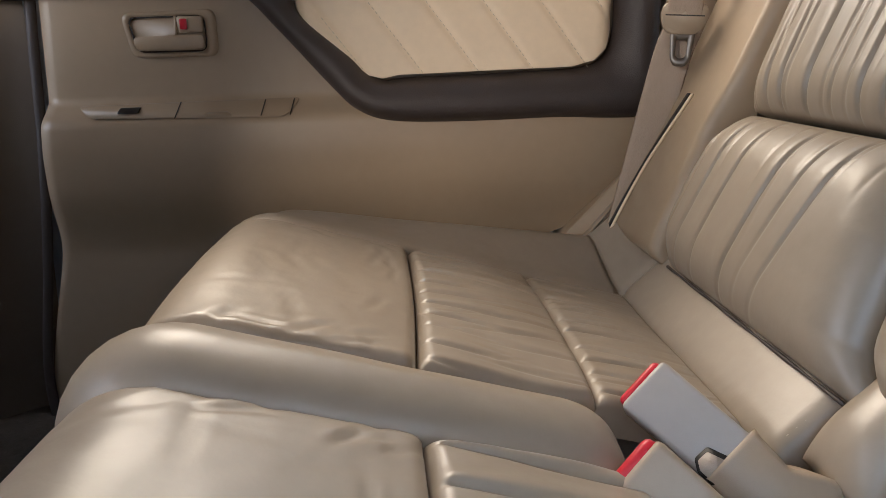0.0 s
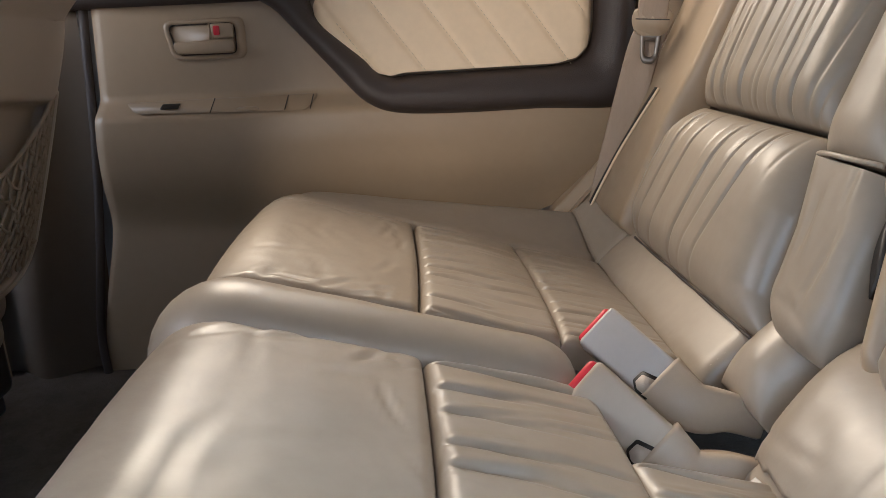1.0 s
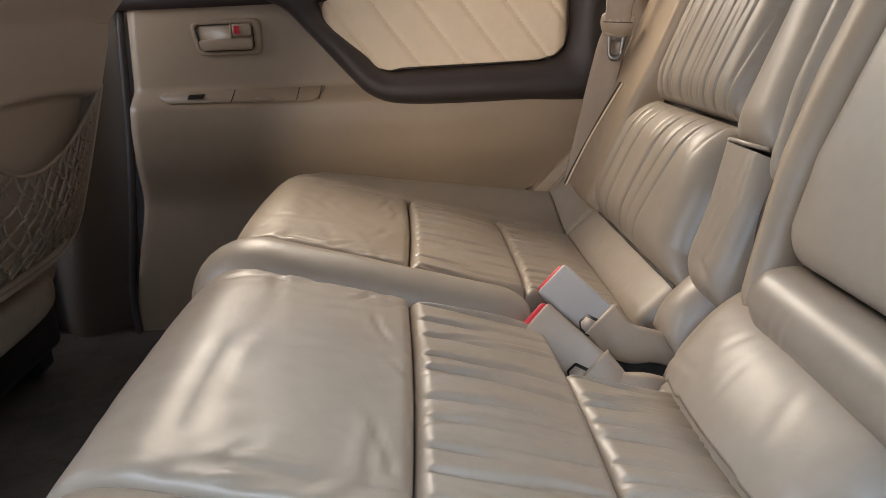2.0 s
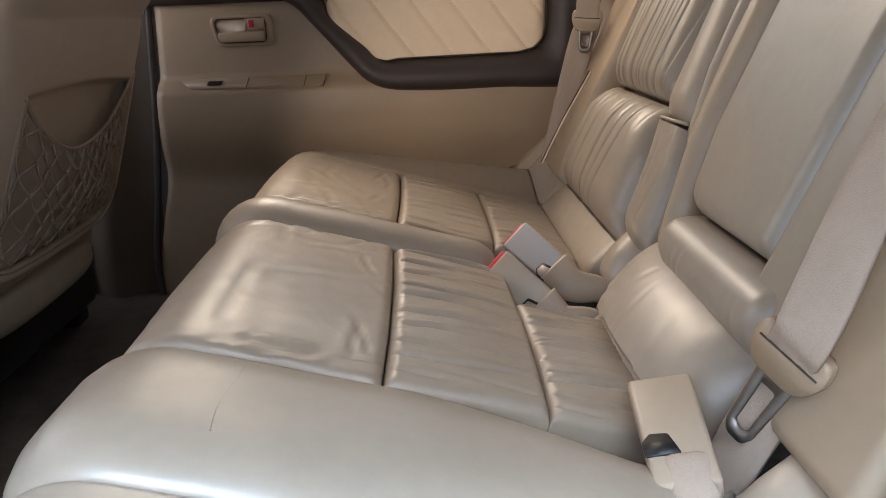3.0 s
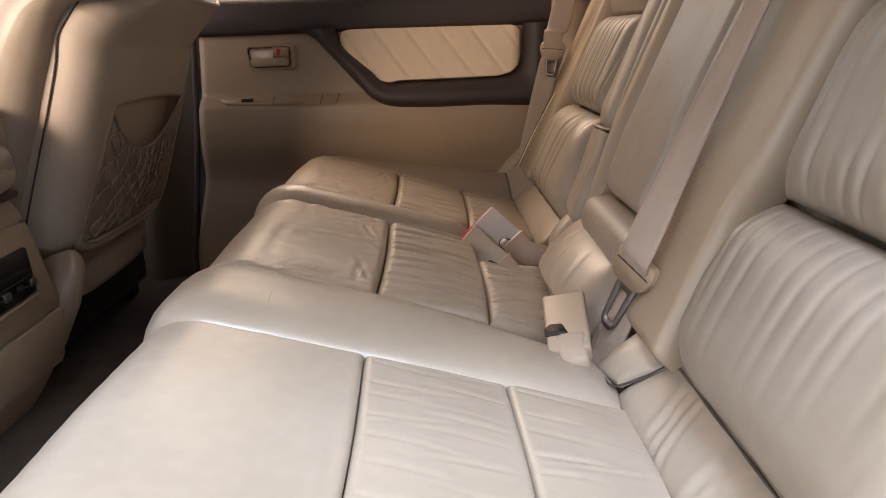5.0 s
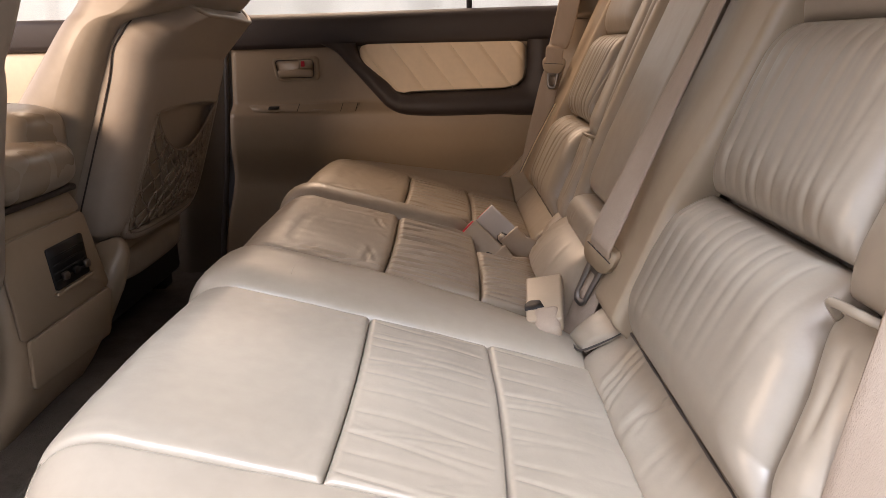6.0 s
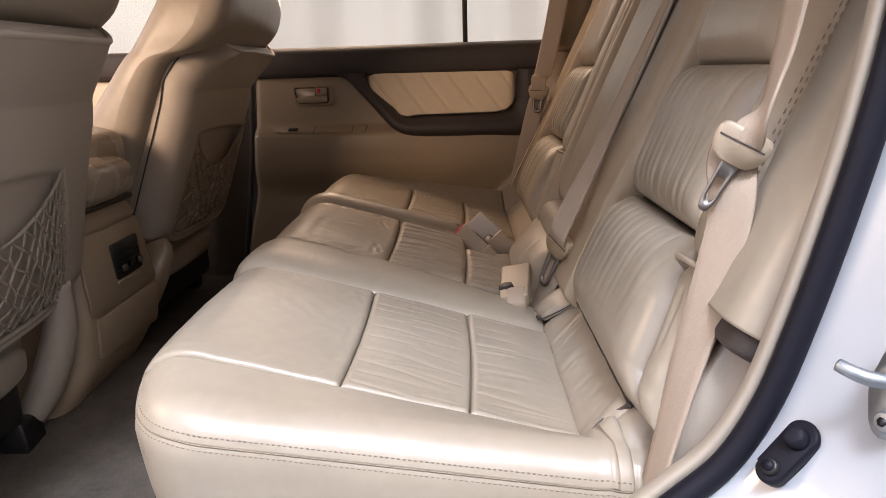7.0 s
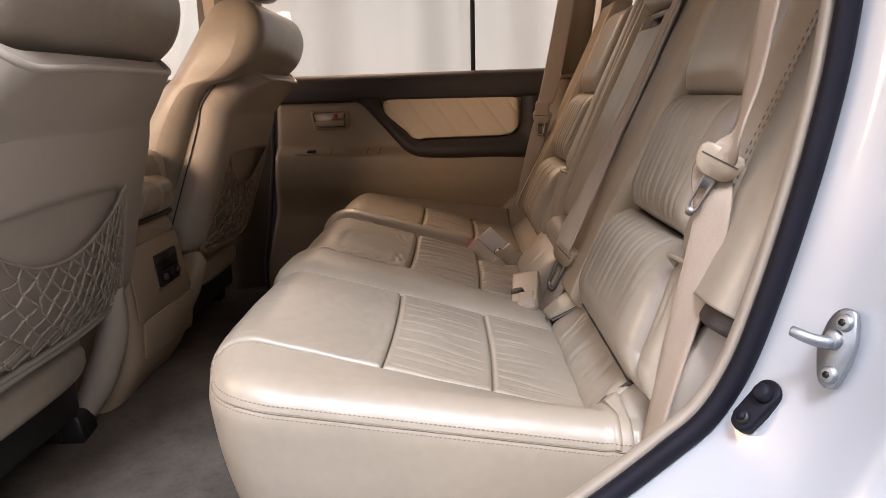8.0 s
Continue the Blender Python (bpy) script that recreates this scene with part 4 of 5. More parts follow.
def seat_back(name, dy, label, near):
    seat = thing(name, (0.40, 0.0 + dy, 0.62), label, "car seat back", "rear seat backs")
    fn = lambda u, v: backrest_face(v, u)     # u across, v up: its outward normal looks forward
    # core slab behind the panels
    part("back_core", prism([(0.318, 0.655), (0.42, 0.655), (0.70, 1.235), (0.575, 1.235)], lambda u, v, w: (u, dy - 0.435 + w, v), 0.475, 0.012), SHELL, seat, "beige seat back shell")
    T = lambda pts: (lambda s: dy + np.interp(s, *zip(*pts)))
    # plain wing towards the far side
    back_pad("plain_wing", fn, (T([(0, -0.100), (0.25, -0.088), (0.35, -0.100), (1, -0.112)]), dy + 0.052), (0.682, 1.235), TAN, seat, "plain tan leather wing", puff=0.022, round_=0.014, na=44, nb=80, relief=lambda a, b, s, q: 0.002 * soft_noise(a, b, 18, 31) + crease_field(a, b, [(5, (dy - 0.05, dy + 0.03), (0.70, 0.80), 15, 30, 0.05, 0.006, 0.0009)], 38), edges=(1, 1, 1, 1))
    # gathered panels
    long_, short_ = pleats(45, (0.850,), dy - 0.38, dy - 0.12, 1.45, 6, 2.4, 0.003, 0.0019, 0.32, 4.5), pleats(46, (0.850,), dy - 0.40, dy - 0.10, 0.6, 9, 0.6, 0.012, 0.0020, 0.35, 4.0)
    lo = (T([(0, -0.452), (0.2, -0.430), (0.6, -0.418), (1, -0.392)]), T([(0, -0.118), (0.22, -0.100), (0.5, -0.097), (0.78, -0.106), (1, -0.128)]))
    back_pad("lower_panel", fn, lo, (0.697 if near else 0.688, 0.846), LEATHER_DARK, seat, "gathered leather lower panel", puff=0.032, round_=0.045, na=300, nb=90, crown=0.007, relief=pleats(41, (0.850,), dy - 0.40, dy - 0.10, 0.6, 12, 1.0) if near else (lambda a, b, s, q: long_(a - 0.9 * (0.85 - b) ** 2, b, s, q) + short_(a, b, s, q)))
    up = (T([(0, -0.390), (0.5, -0.378), (1, -0.368)]), T([(0, -0.128), (0.6, -0.120), (1, -0.124)]))
    back_pad("upper_panel", fn, up, (0.850, 1.006), LEATHER_DARK, seat, "gathered leather upper panel", puff=0.027, round_=0.038, na=260, nb=80, crown=0.004, relief=pleats(43, (0.850, 1.0), dy - 0.385, dy - 0.12, 0.6 if near else 1.5, 11 if near else 8, 1.0 if near else 1.6, 0.020 if near else 0.004, 0.0030 if near else 0.0020, 0.75 if near else 0.32, 1.9 if near else 4.5))
    # head block above
    back_pad("head_panel", fn, (dy - 0.376, dy - 0.126), (1.008, 1.20), LEATHER_DARK, seat, "smooth leather head panel", puff=0.03, round_=0.045, na=40, nb=50, relief=lambda a, b, s, q: 0.002 * soft_noise(a, b, 22, 33), skirt=0.05)
    # strip with a stitched loop over a loose fold
    back_pad("side_strip", fn, (T([(0, -0.478), (0.3, -0.455), (1, -0.440)]), T([(0, -0.394), (0.5, -0.381), (1, -0.371)])), (0.834, 1.235), LEATHER, seat, "leather side strip", puff=0.024, round_=0.034, na=36, nb=80, relief=lambda a, b, s, q: 0.0015 * soft_noise(a, b, 25, 34))
    edge = [(0, -0.482), (0.5, -0.476), (1, -0.472)] if near else [(0, -0.520), (0.3, -0.520), (0.7, -0.508), (1, -0.492)]
    back_pad("lower_fold", fn, (T(edge), T([(0, -0.455), (0.2, -0.433), (0.6, -0.421), (1, -0.398)])), (0.700, 0.830), LEATHER if near else LEATHER_DARK, seat, "loose lower fold of the side strip", puff=0.018 if near else 0.022, round_=0.024, na=54, nb=60, edges=(1, 1, 1, 1 if near else 0), relief=lambda a, b, s, q: 0.001 * soft_noise(a, b, 30, 35) + crease_field(a, b, [(4, (dy - 0.50, dy - 0.42), (0.70, 0.74), 25, 20, 0.06, 0.003, 0.0010), (3, (dy - 0.50, dy - 0.42), (0.76, 0.82), 85, 12, 0.06, 0.004, 0.0016)], 36))
    lp = np.array([backrest_face(np.array(z), np.array(dy + b)) + BACK_N * h for b, z, h in (((-0.412, 0.822, 0.012), (-0.418, 0.829, 0.026), (-0.432, 0.831, 0.027), (-0.452, 0.832, 0.024), (-0.462, 0.833, 0.014)) if near else ((-0.404, 0.829, 0.010), (-0.414, 0.832, 0.020), (-0.438, 0.833, 0.0255), (-0.466, 0.834, 0.023), (-0.484, 0.836, 0.014)))])
    tube("loop", smooth_line(lp, 18), 0.0032 if near else 0.0022, LEATHER, seat, "stitched leather loop")
    # outer bolster with its side
    def outer(u, v):
        d = np.clip((dy - 0.518) - u, 0, None)
        o, down = wrap(d, 0.028, 0.0)
        P = backrest_face(v, np.maximum(u, dy - 0.518) - o)
        return P - BACK_N * down[..., None]
    if near:
        back_pad("outer_wing", outer, (dy - 0.66, T([(0, -0.480), (0.3, -0.460), (1, -0.442)])), (0.812, 1.235), LEATHER, seat, "outer beige leather wing", puff=0.014, round_=0.010, na=60, nb=80, relief=lambda a, b, s, q: 0.001 * soft_noise(a, b, 16, 37), edges=(0, 1, 0, 1), skirt=0.03)
    if not near:
        side = smooth_line([(-0.014, 0.852), (0.006, 0.806), (0.022, 0.763), (0.032, 0.715), (0.037, 0.678)], 20)
        wide = 0.0048 - 0.0022 * np.sin(np.linspace(0, np.pi, 20)) ** 2
        on = lambda u, v, w: tuple(backrest_face(np.array(v), np.array(u)) + BACK_N * (0.0238 + w))
        outline = [(dy + u + k, v) for (u, v), k in zip(side, wide)] + [(dy + u - k, v) for (u, v), k in zip(side[::-1], wide[::-1])]
        rim_ = tube("belt_guide", [on(dy + u - k - 0.0015, v, 0.0) for (u, v), k in zip(side, wide)], 0.0018, INSERT, seat, "pale leather edge of the belt slot", n=8)
        part("belt_slot", prism(outline, on, 0.0018, 0), BLACK, rim_, "dark belt slot")
    if near:
        back_pad("edge_strap", outer, (dy - 0.66, dy - 0.486), (0.793, 0.8125), PLASTIC_DARK, seat, "dark brown strap along the wing's lower edge", puff=0.005, round_=0.008, na=50, nb=14, edges=(0, 1, 1, 1))
    # dark tube in place of the shade between lower panel and strip
    bb = np.linspace(dy - 0.432, dy - 0.12, 40)
    tube("panel_shade", backrest_face(np.full_like(bb, 0.694 if near else 0.686), bb) + BACK_N * 0.006, 0.0009 + 0.0008 * np.abs(np.sin(bb * 40)), PLASTIC_DARK, seat, "dark tube painting the shade in the gap under the lower panel", n=6)
    if near:
        zz = np.linspace(0.83, 1.22, 80)
        for off in (-0.4540, -0.4640):
            line = outer(np.full_like(zz, dy + off), zz) + BACK_N * 0.0162
            stitches("wing_stitching", [line - BACK_N * 0.0005], STITCH, seat, length=0.005, gap=0.004, r=0.0009)
    return seat


seat_back("rear_seat_back", 0.0, "beige leather rear seat back with gathered panels by the open door", True)
seat_back("rear_seat_back", 0.862, "beige leather rear seat back with gathered panels by the closed door", False)


def centre_back():
    seat = thing("centre_seat_back", (0.40, 0.22, 0.62), "smooth taupe leather centre seat back with folding armrest", "car seat back", "rear seat backs")
    fn = lambda u, v: backrest_face(v, u)
    part("back_core", prism([(0.318, 0.665), (0.42, 0.665), (0.70, 1.215), (0.575, 1.215)], lambda u, v, w: (u, 0.06 + w, v), 0.36, 0.012), SHELL, seat)
    T = lambda pts: (lambda s: np.interp(s, *zip(*pts)))
    back_pad("bottom_roll", fn, (T([(0, 0.045), (1, 0.045)]), T([(0, 0.262), (0.4, 0.284), (0.8, 0.286), (1, 0.276)])), (0.708, 0.766), LEATHER_DARK, seat, "rounded leather bottom roll", puff=0.036, round_=0.027, na=80, nb=50, relief=lambda a, b, s, q: 0.0012 * soft_noise(a, b, 30, 51) + crease_field(a, b, [(5, (0.07, 0.24), (0.70, 0.73), 80, 20, 0.03, 0.003, 0.001)], 55))
    back_pad("armrest_panel", fn, (0.112, T([(0, 0.274), (0.06, 0.296), (0.2, 0.312), (1, 0.318)])), (0.768, 1.155), LEATHER_DARK, seat, "smooth flat leather armrest panel", puff=0.020, round_=0.018, na=64, nb=110, relief=lambda a, b, s, q: 0.0018 * soft_noise(a, b, 20, 52) - 0.014 * step(0.150, 0.162, a) * step(0.292, 0.280, a) * step(1.118, 1.124, b) * step(1.152, 1.143, b))
    back_pad("side_strip", fn, (T([(0, 0.272), (0.12, 0.292), (0.2, 0.306), (0.35, 0.317), (1, 0.321)]), T([(0, 0.300), (0.1, 0.322), (0.25, 0.352), (0.4, 0.366), (1, 0.372)])), (0.712, 1.20), TAN, seat, "narrow tan leather side strip", puff=0.026, round_=0.022, na=26, nb=90, relief=lambda a, b, s, q: 0.0015 * soft_noise(a, b, 25, 54))
    back_pad("side_strip", fn, (T([(0, 0.352), (0.2, 0.368), (1, 0.375)]), T([(0, 0.372), (0.2, 0.398), (1, 0.428)])), (0.812, 1.22), LEATHER, seat, "rounded beige leather side strip", puff=0.024, round_=0.026, na=30, nb=90, relief=lambda a, b, s, q: 0.0015 * soft_noise(a, b, 25, 56))
    back_pad("side_strip", fn, (0.018, 0.109), (0.715, 1.20), LEATHER_DARK, seat, "flat taupe leather side strip", puff=0.026, round_=0.022, na=26, nb=80, relief=lambda a, b, s, q: 0.0015 * soft_noise(a, b, 25, 57))
    back_pad("top_roll", fn, (0.045, 0.374), (1.160, 1.23), LEATHER_DARK, seat, "rounded leather top roll", puff=0.03, round_=0.03, na=40, nb=24)
    on = lambda h: (lambda u, v, w: tuple(backrest_face(np.array(v), np.array(u)) + BACK_N * (h + w)))
    # black strip set into the gap as its shade
    slit = [(0.330 + 0.45 * (0.053 * k / 8) + 0.006 * math.sin(math.pi * k / 8), 0.757 + 0.053 * k / 8) for k in range(9)] + [(0.330 + 0.45 * (0.053 * k / 8) - 0.006 * math.sin(math.pi * k / 8), 0.757 + 0.053 * k / 8) for k in range(7, 0, -1)]
    part("armrest_gap_shade", prism(slit, on(0.006), 0.004, 0.0), BLACK, seat, "black strip painting the shade in the gap beside the armrest")
    part("pull_recess", prism(rounded([(0.164, 1.126), (0.278, 1.126), (0.274, 1.144), (0.168, 1.144)], 0.006), on(0.0072), 0.002, 0.0), BLACK, seat, "dark hollow of the armrest pull")


centre_back()


# ---------------------------------------------------------------- front seats and console
def blob(centre, half, e1=0.45, e2=0.45, nu=40, nv=24, turn=None, relief=0.0, seed=1):
    """A stuffed block with soft edges: a superquadric, as points and faces."""
    u = np.linspace(-np.pi, np.pi, nu, endpoint=False)
    v = np.linspace(-np.pi / 2, np.pi / 2, nv)
    U, V = np.meshgrid(u, v, indexing="ij")
    c = lambda w, e: np.sign(np.cos(w)) * np.abs(np.cos(w)) ** e
    s = lambda w, e: np.sign(np.sin(w)) * np.abs(np.sin(w)) ** e
    P = np.stack([half[0] * c(V, e1) * c(U, e2), half[1] * c(V, e1) * s(U, e2), half[2] * s(V, e1)], -1)
    if relief:
        n = P / (np.linalg.norm(P, axis=2)[..., None] + 1e-9)
        P = P + n * (relief * soft_noise(P[..., 0] + P[..., 2], P[..., 1] - P[..., 2], 25, seed))[..., None]
    if turn is not None:
        P = P @ np.array(turn.to_3x3()).T
    return (P + np.array(centre)).reshape(-1, 3), grid_faces(nu, nv, True)


def front_seat(sgn, label):
    Y = lambda u: 0.195 + sgn * u
    root = thing("front_seat", (-0.65, Y(0.42), 0.43), label, "car seat", "front seats")
    flip = sgn < 0

    def rear(u, v):
        flare = (0.026 + 0.022 * step(0.46, 0.64, u)) * np.clip((v - 0.985) / 0.097, 0, None) ** 1.7 - 0.005 * np.exp(-((v - 0.995) / 0.028) ** 2)
        belly = 0.018 * np.cos((u - 0.41) / 0.28 * np.pi / 2)
        x = -0.477 + 0.33 * (v - 0.9) + flare + belly
        return np.stack([x, Y(u), v], -1)
    # the shell by the doorway reaches further in towards its foot
    inner = lambda s: np.interp(s, [0, 0.05, 0.15, 0.5, 0.8, 0.88, 0.92, 0.96, 1.0], [0.215, 0.190, 0.184, 0.196, 0.203, 0.211, 0.226, 0.254, 0.315] if sgn > 0 else [0.125, 0.098, 0.094, 0.138, 0.162, 0.173, 0.180, 0.189, 0.200])
    side_in = lambda z: 0.236 + 0.18 * (z - 0.70) if sgn > 0 else 0.176 + 0.43 * (z - 0.70)
    outer = lambda s: np.interp(s, [0, 0.05, 0.15, 0.5, 0.8, 0.92, 1.0], [0.63, 0.662, 0.672, 0.675, 0.680, 0.682, 0.66])
    recess_top = lambda u: 0.890 + 0.016 * np.cos((u - 0.41) / 0.24 * np.pi / 2)

    def dents(a, b, s, q):
        inside = step(side_in(b) - 0.004, side_in(b) + 0.014, a) * step(0.645, 0.625, a)
        return -(0.022 if sgn > 0 else 0.013) * inside * step(0.004, -0.012, b - recess_top(a)) * step(0.685, 0.70, b) + 0.001 * soft_noise(a, b, 20, 61)
    shell = pad("back_shell", rear, (inner, outer), (0.668, 1.082), SHELL, root, "taupe plastic seat back shell", puff=0.045, round_=0.05, na=110, nb=110, relief=dents, edges=(1, 1, 1, 0), skirt=0.03, flip=flip)
    # rolled lip along the top of the shell
    q = np.linspace(0.0, 1.0, 48)
    i0, i1 = float(inner(1.0)), float(outer(1.0))
    u = i0 + (i1 - i0) * q
    v_top = np.full_like(u, 1.082)
    n = np.cross(rear(u + 1e-3, v_top) - rear(u - 1e-3, v_top), rear(u, v_top + 1e-3) - rear(u, v_top - 1e-3)) * (-1 if flip else 1)
    n /= np.linalg.norm(n, axis=1)[:, None]
    d = np.clip(np.minimum(u - i0, i1 - u) / 0.05, 0, 1)
    lip = rear(u, v_top) + n * (0.045 * np.sqrt(1 - (1 - d) ** 2) - 0.004)[:, None]
    tube("shell_lip", lip, 0.0052, SHELL, root, "rolled top lip of the shell", n=10)
    # dark joint between the shell's inner edge and the leather
    q = np.linspace(0.03, 0.9, 50)
    joint = rear(inner(q) - 0.0015, 0.668 + 0.414 * q) - np.array([0.012, 0, -0.004])
    tube("shell_joint", joint, 0.0014, PLASTIC_DARK, root, "dark joint beside the shell", n=6)
    # raised rim round the net pocket
    def on_rear(u, z, off):
        p = rear(np.array(u, float), np.array(z, float))
        return p + np.array([0.95, 0, -0.31]) * off
    rim = smooth_line([on_rear(u, z, 0.040) for u, z in ((side_in(0.905), 0.905), (side_in(0.85), 0.85), (side_in(0.76), 0.76), (side_in(0.712), 0.712), (side_in(0.69) + 0.02, 0.684), (0.33, 0.674), (0.52, 0.672), (0.595, 0.678), (0.634, 0.706), (0.642, 0.76), (0.644, 0.85), (0.642, 0.905))], 80)
    tube("pocket_rim", rim - np.array([0.003, 0, 0]), 0.0085, SHELL, root, n=10)
    # darker taupe tube painted in as the shadow along the rim
    tube("rim_shadow", (rim + rim.mean(0) * 0.035) / 1.035 + np.array([0.0045, 0, 0]), 0.0016, LEATHER_DARK, root, "darker tube painting a shadow groove inside the pocket rim", n=6)
    # elastic net
    top = lambda w: 0.900 - 0.085 * max(0.0, math.sin(math.pi * min(1.0, max(0.0, w)))) ** 0.8
    rng = random.Random(5)

    def net_pt(w, h):
        z0, z1 = 0.690, top(w)
        left = 0.004 + side_in(z0 + (z1 - z0) * h)
        u = left + (0.632 - left) * w
        bag = 0.043 + 0.012 * math.sin(math.pi * h) * math.sin(math.pi * w)
        return on_rear(u, z0 + (z1 - z0) * h, bag)
    # diamond meshes, drawn together towards the inner or outer end
    across, rows_ = 13, 8
    nodes = {}
    for j in range(rows_ + 1):
        for i in range(across + 1):
            w = (i + 0.5 * (j % 2)) / (across + 0.5) + rng.uniform(-0.016, 0.016) * (0 < j < rows_)
            w = min(1.0, max(0.0, w))
            w = 1 - (1 - w) ** 1.6 if sgn > 0 else w ** 1.6
            h = j / rows_ + rng.uniform(-0.025, 0.025) * (0 < j < rows_)
            nodes[i, j] = net_pt(w, h), w, h
    lines, knots = [], []
    for (i, j), (p, w, h) in nodes.items():
        for k in ((i, i + 1) if j % 2 else (i - 1, i)):
            if (k, j + 1) in nodes:
                q, w2, h2 = nodes[k, j + 1]
                mid = net_pt((w + w2) / 2 + rng.uniform(-0.006, 0.006), (h + h2) / 2 - 0.012)
                lines.append(smooth_line([p, mid, q], 5))
        if 0 < j < rows_:
            way = np.array([0.3, rng.uniform(-0.4, 0.4), rng.uniform(0.6, 1)])
            way /= np.linalg.norm(way)
            knots.append(np.array([p - way * 0.0036, p + np.array([0.0012, 0, 0]), p + way * 0.0036]))
    tubes("pocket_net", lines, 0.0021, CORD, root, "knotted beige elastic storage net", n=5)
    tagged(tubes("net_knot", knots, np.array([0.0016, 0.0032, 0.0016]), CORD, root, n=6), kind="stuff")
    cord = np.array([net_pt(w, 1.0) for w in np.linspace(-0.02, 1.02, 40)])
    tube("net_cord", cord, 0.0028, CORD, root, "elastic top cord of the net", n=7)
    # leather shoulders, side and cushion of the seat
    def soft(name, c, h, lab="", e=0.45, turn=None, mat=LEATHER, nu=48, nv=28):
        v, f = blob((c[0], Y(c[1]), c[2]), h, e, e, nu, nv, turn, 0.003, 7)
        return link_mesh(name, v, f, mat, root, lab)
    # side and front of the back, lofted upwards
    rings = []
    for z, xf, xr, in0, r in ((0.66, -0.80, -0.578, 0.165, 0.05), (0.74, -0.755, -0.550, 0.158, 0.055), (0.85, -0.675, -0.512, 0.160, 0.055), (0.95, -0.600, -0.478, 0.164, 0.055), (1.035, -0.535, -0.440, 0.170, 0.045), (1.060, -0.512, -0.378, 0.172, 0.045), (1.10, -0.485, -0.328, 0.172, 0.05), (1.15, -0.455, -0.308, 0.178, 0.05), (1.19, -0.432, -0.314, 0.192, 0.045), (1.215, -0.415, -0.335, 0.220, 0.03), (1.225, -0.400, -0.362, 0.265, 0.012)):
        xr -= 0.020 if sgn < 0 and z > 1.05 else 0.0        # this seat stands a little more upright
        ring = rounded([(xr, in0), (xr, 0.835 - in0), (xf, 0.835 - in0), (xf, in0)], r, 7)
        rings.append([(a, Y(c), z) for a, c in ring] + [(ring[0][0], Y(ring[0][1]), z)])
    rings.append([(-0.382, Y(0.4175), 1.227)] * len(rings[0]))
    dense = []
    for k in range(len(rings[0])):
        dense.append(smooth_line([r_[k] for r_ in rings], 60))
    sheet("back_cushion", np.array(dense), LEATHER, root, "smooth beige leather back and shoulders", flip=not flip)
    soft("seat_cushion", (-0.80, 0.435, 0.655), (0.27, 0.265, 0.085), "leather front cushion", 0.4)
    soft("headrest", (-0.375, 0.4175, 1.330), (0.055, 0.135, 0.088), "padded leather headrest", 0.5, pose(0, 0, 0, 0, 10, 0), LEATHER_DARK)
    for u in (0.358, 0.478):
        tube("headrest_post", [(-0.398, Y(u), 1.20), (-0.390, Y(u), 1.33)], 0.006, STEEL, root, n=10)
    # under the shell: cushion roll, hinge cover and rail
    soft("rear_roll", (-0.560, 0.42, 0.600), (0.045, 0.185, 0.034), "leather roll under the seat back", 0.6)
    if sgn < 0:
        stem = smooth_line([(-0.505, Y(0.186), 0.70), (-0.512, Y(0.180), 0.63), (-0.534, Y(0.182), 0.56), (-0.562, Y(0.188), 0.50), (-0.60, Y(0.192), 0.45)], 30)
        tube("hinge_cover", stem, np.interp(np.linspace(0, 1, 30), [0, 0.3, 0.6, 1], [0.020, 0.026, 0.028, 0.020]), SHELL, root, "curved plastic hinge cover", n=18)
    else:
        part("hinge_cover", prism(rounded([(-0.512, 0.668), (-0.462, 0.684), (-0.452, 0.650), (-0.471, 0.589), (-0.509, 0.516), (-0.556, 0.456), (-0.590, 0.450), (-0.570, 0.520), (-0.548, 0.60)], 0.016), lambda a, b, w: (a - 0.024, Y(0.190 + w), b), 0.020, 0.006, 3), PLASTIC, root, "curved plastic hinge cover")
    part("seat_frame", box((0.45, 0.40, 0.09), (-0.78, Y(0.435), 0.535), 0.015), BLACK, root, "black metal seat frame")
    for u in (0.235, 0.635):
        part("seat_rail", box((0.50, 0.05, 0.045), (-0.84, Y(u), 0.465), 0.008), BLACK, root, "black seat rail")
        if sgn < 0 and u < 0.4:
            part("rail_cover", box((0.19, 0.100, 0.026), m=Matrix.Translation((-0.625, Y(u), 0.418)) @ pose(0, 0, 0, 0, 8, 10), bevel=0.012), SHELL, root, "pale plastic rail end cover")
            part("rail_bracket", prism(rounded([(-0.655, 0.425), (-0.640, 0.480), (-0.560, 0.492), (-0.552, 0.440), (-0.575, 0.405)], 0.012), lambda a, b, w: (a, Y(0.198 + w), b), 0.05, 0.005), BLACK, root, "black seat rail bracket")
    return root


front_seat(1, "beige leather front seat with taupe shell, net pocket, beside closed door")
front_seat(-1, "beige leather front seat with taupe shell, net pocket, by open doorway")


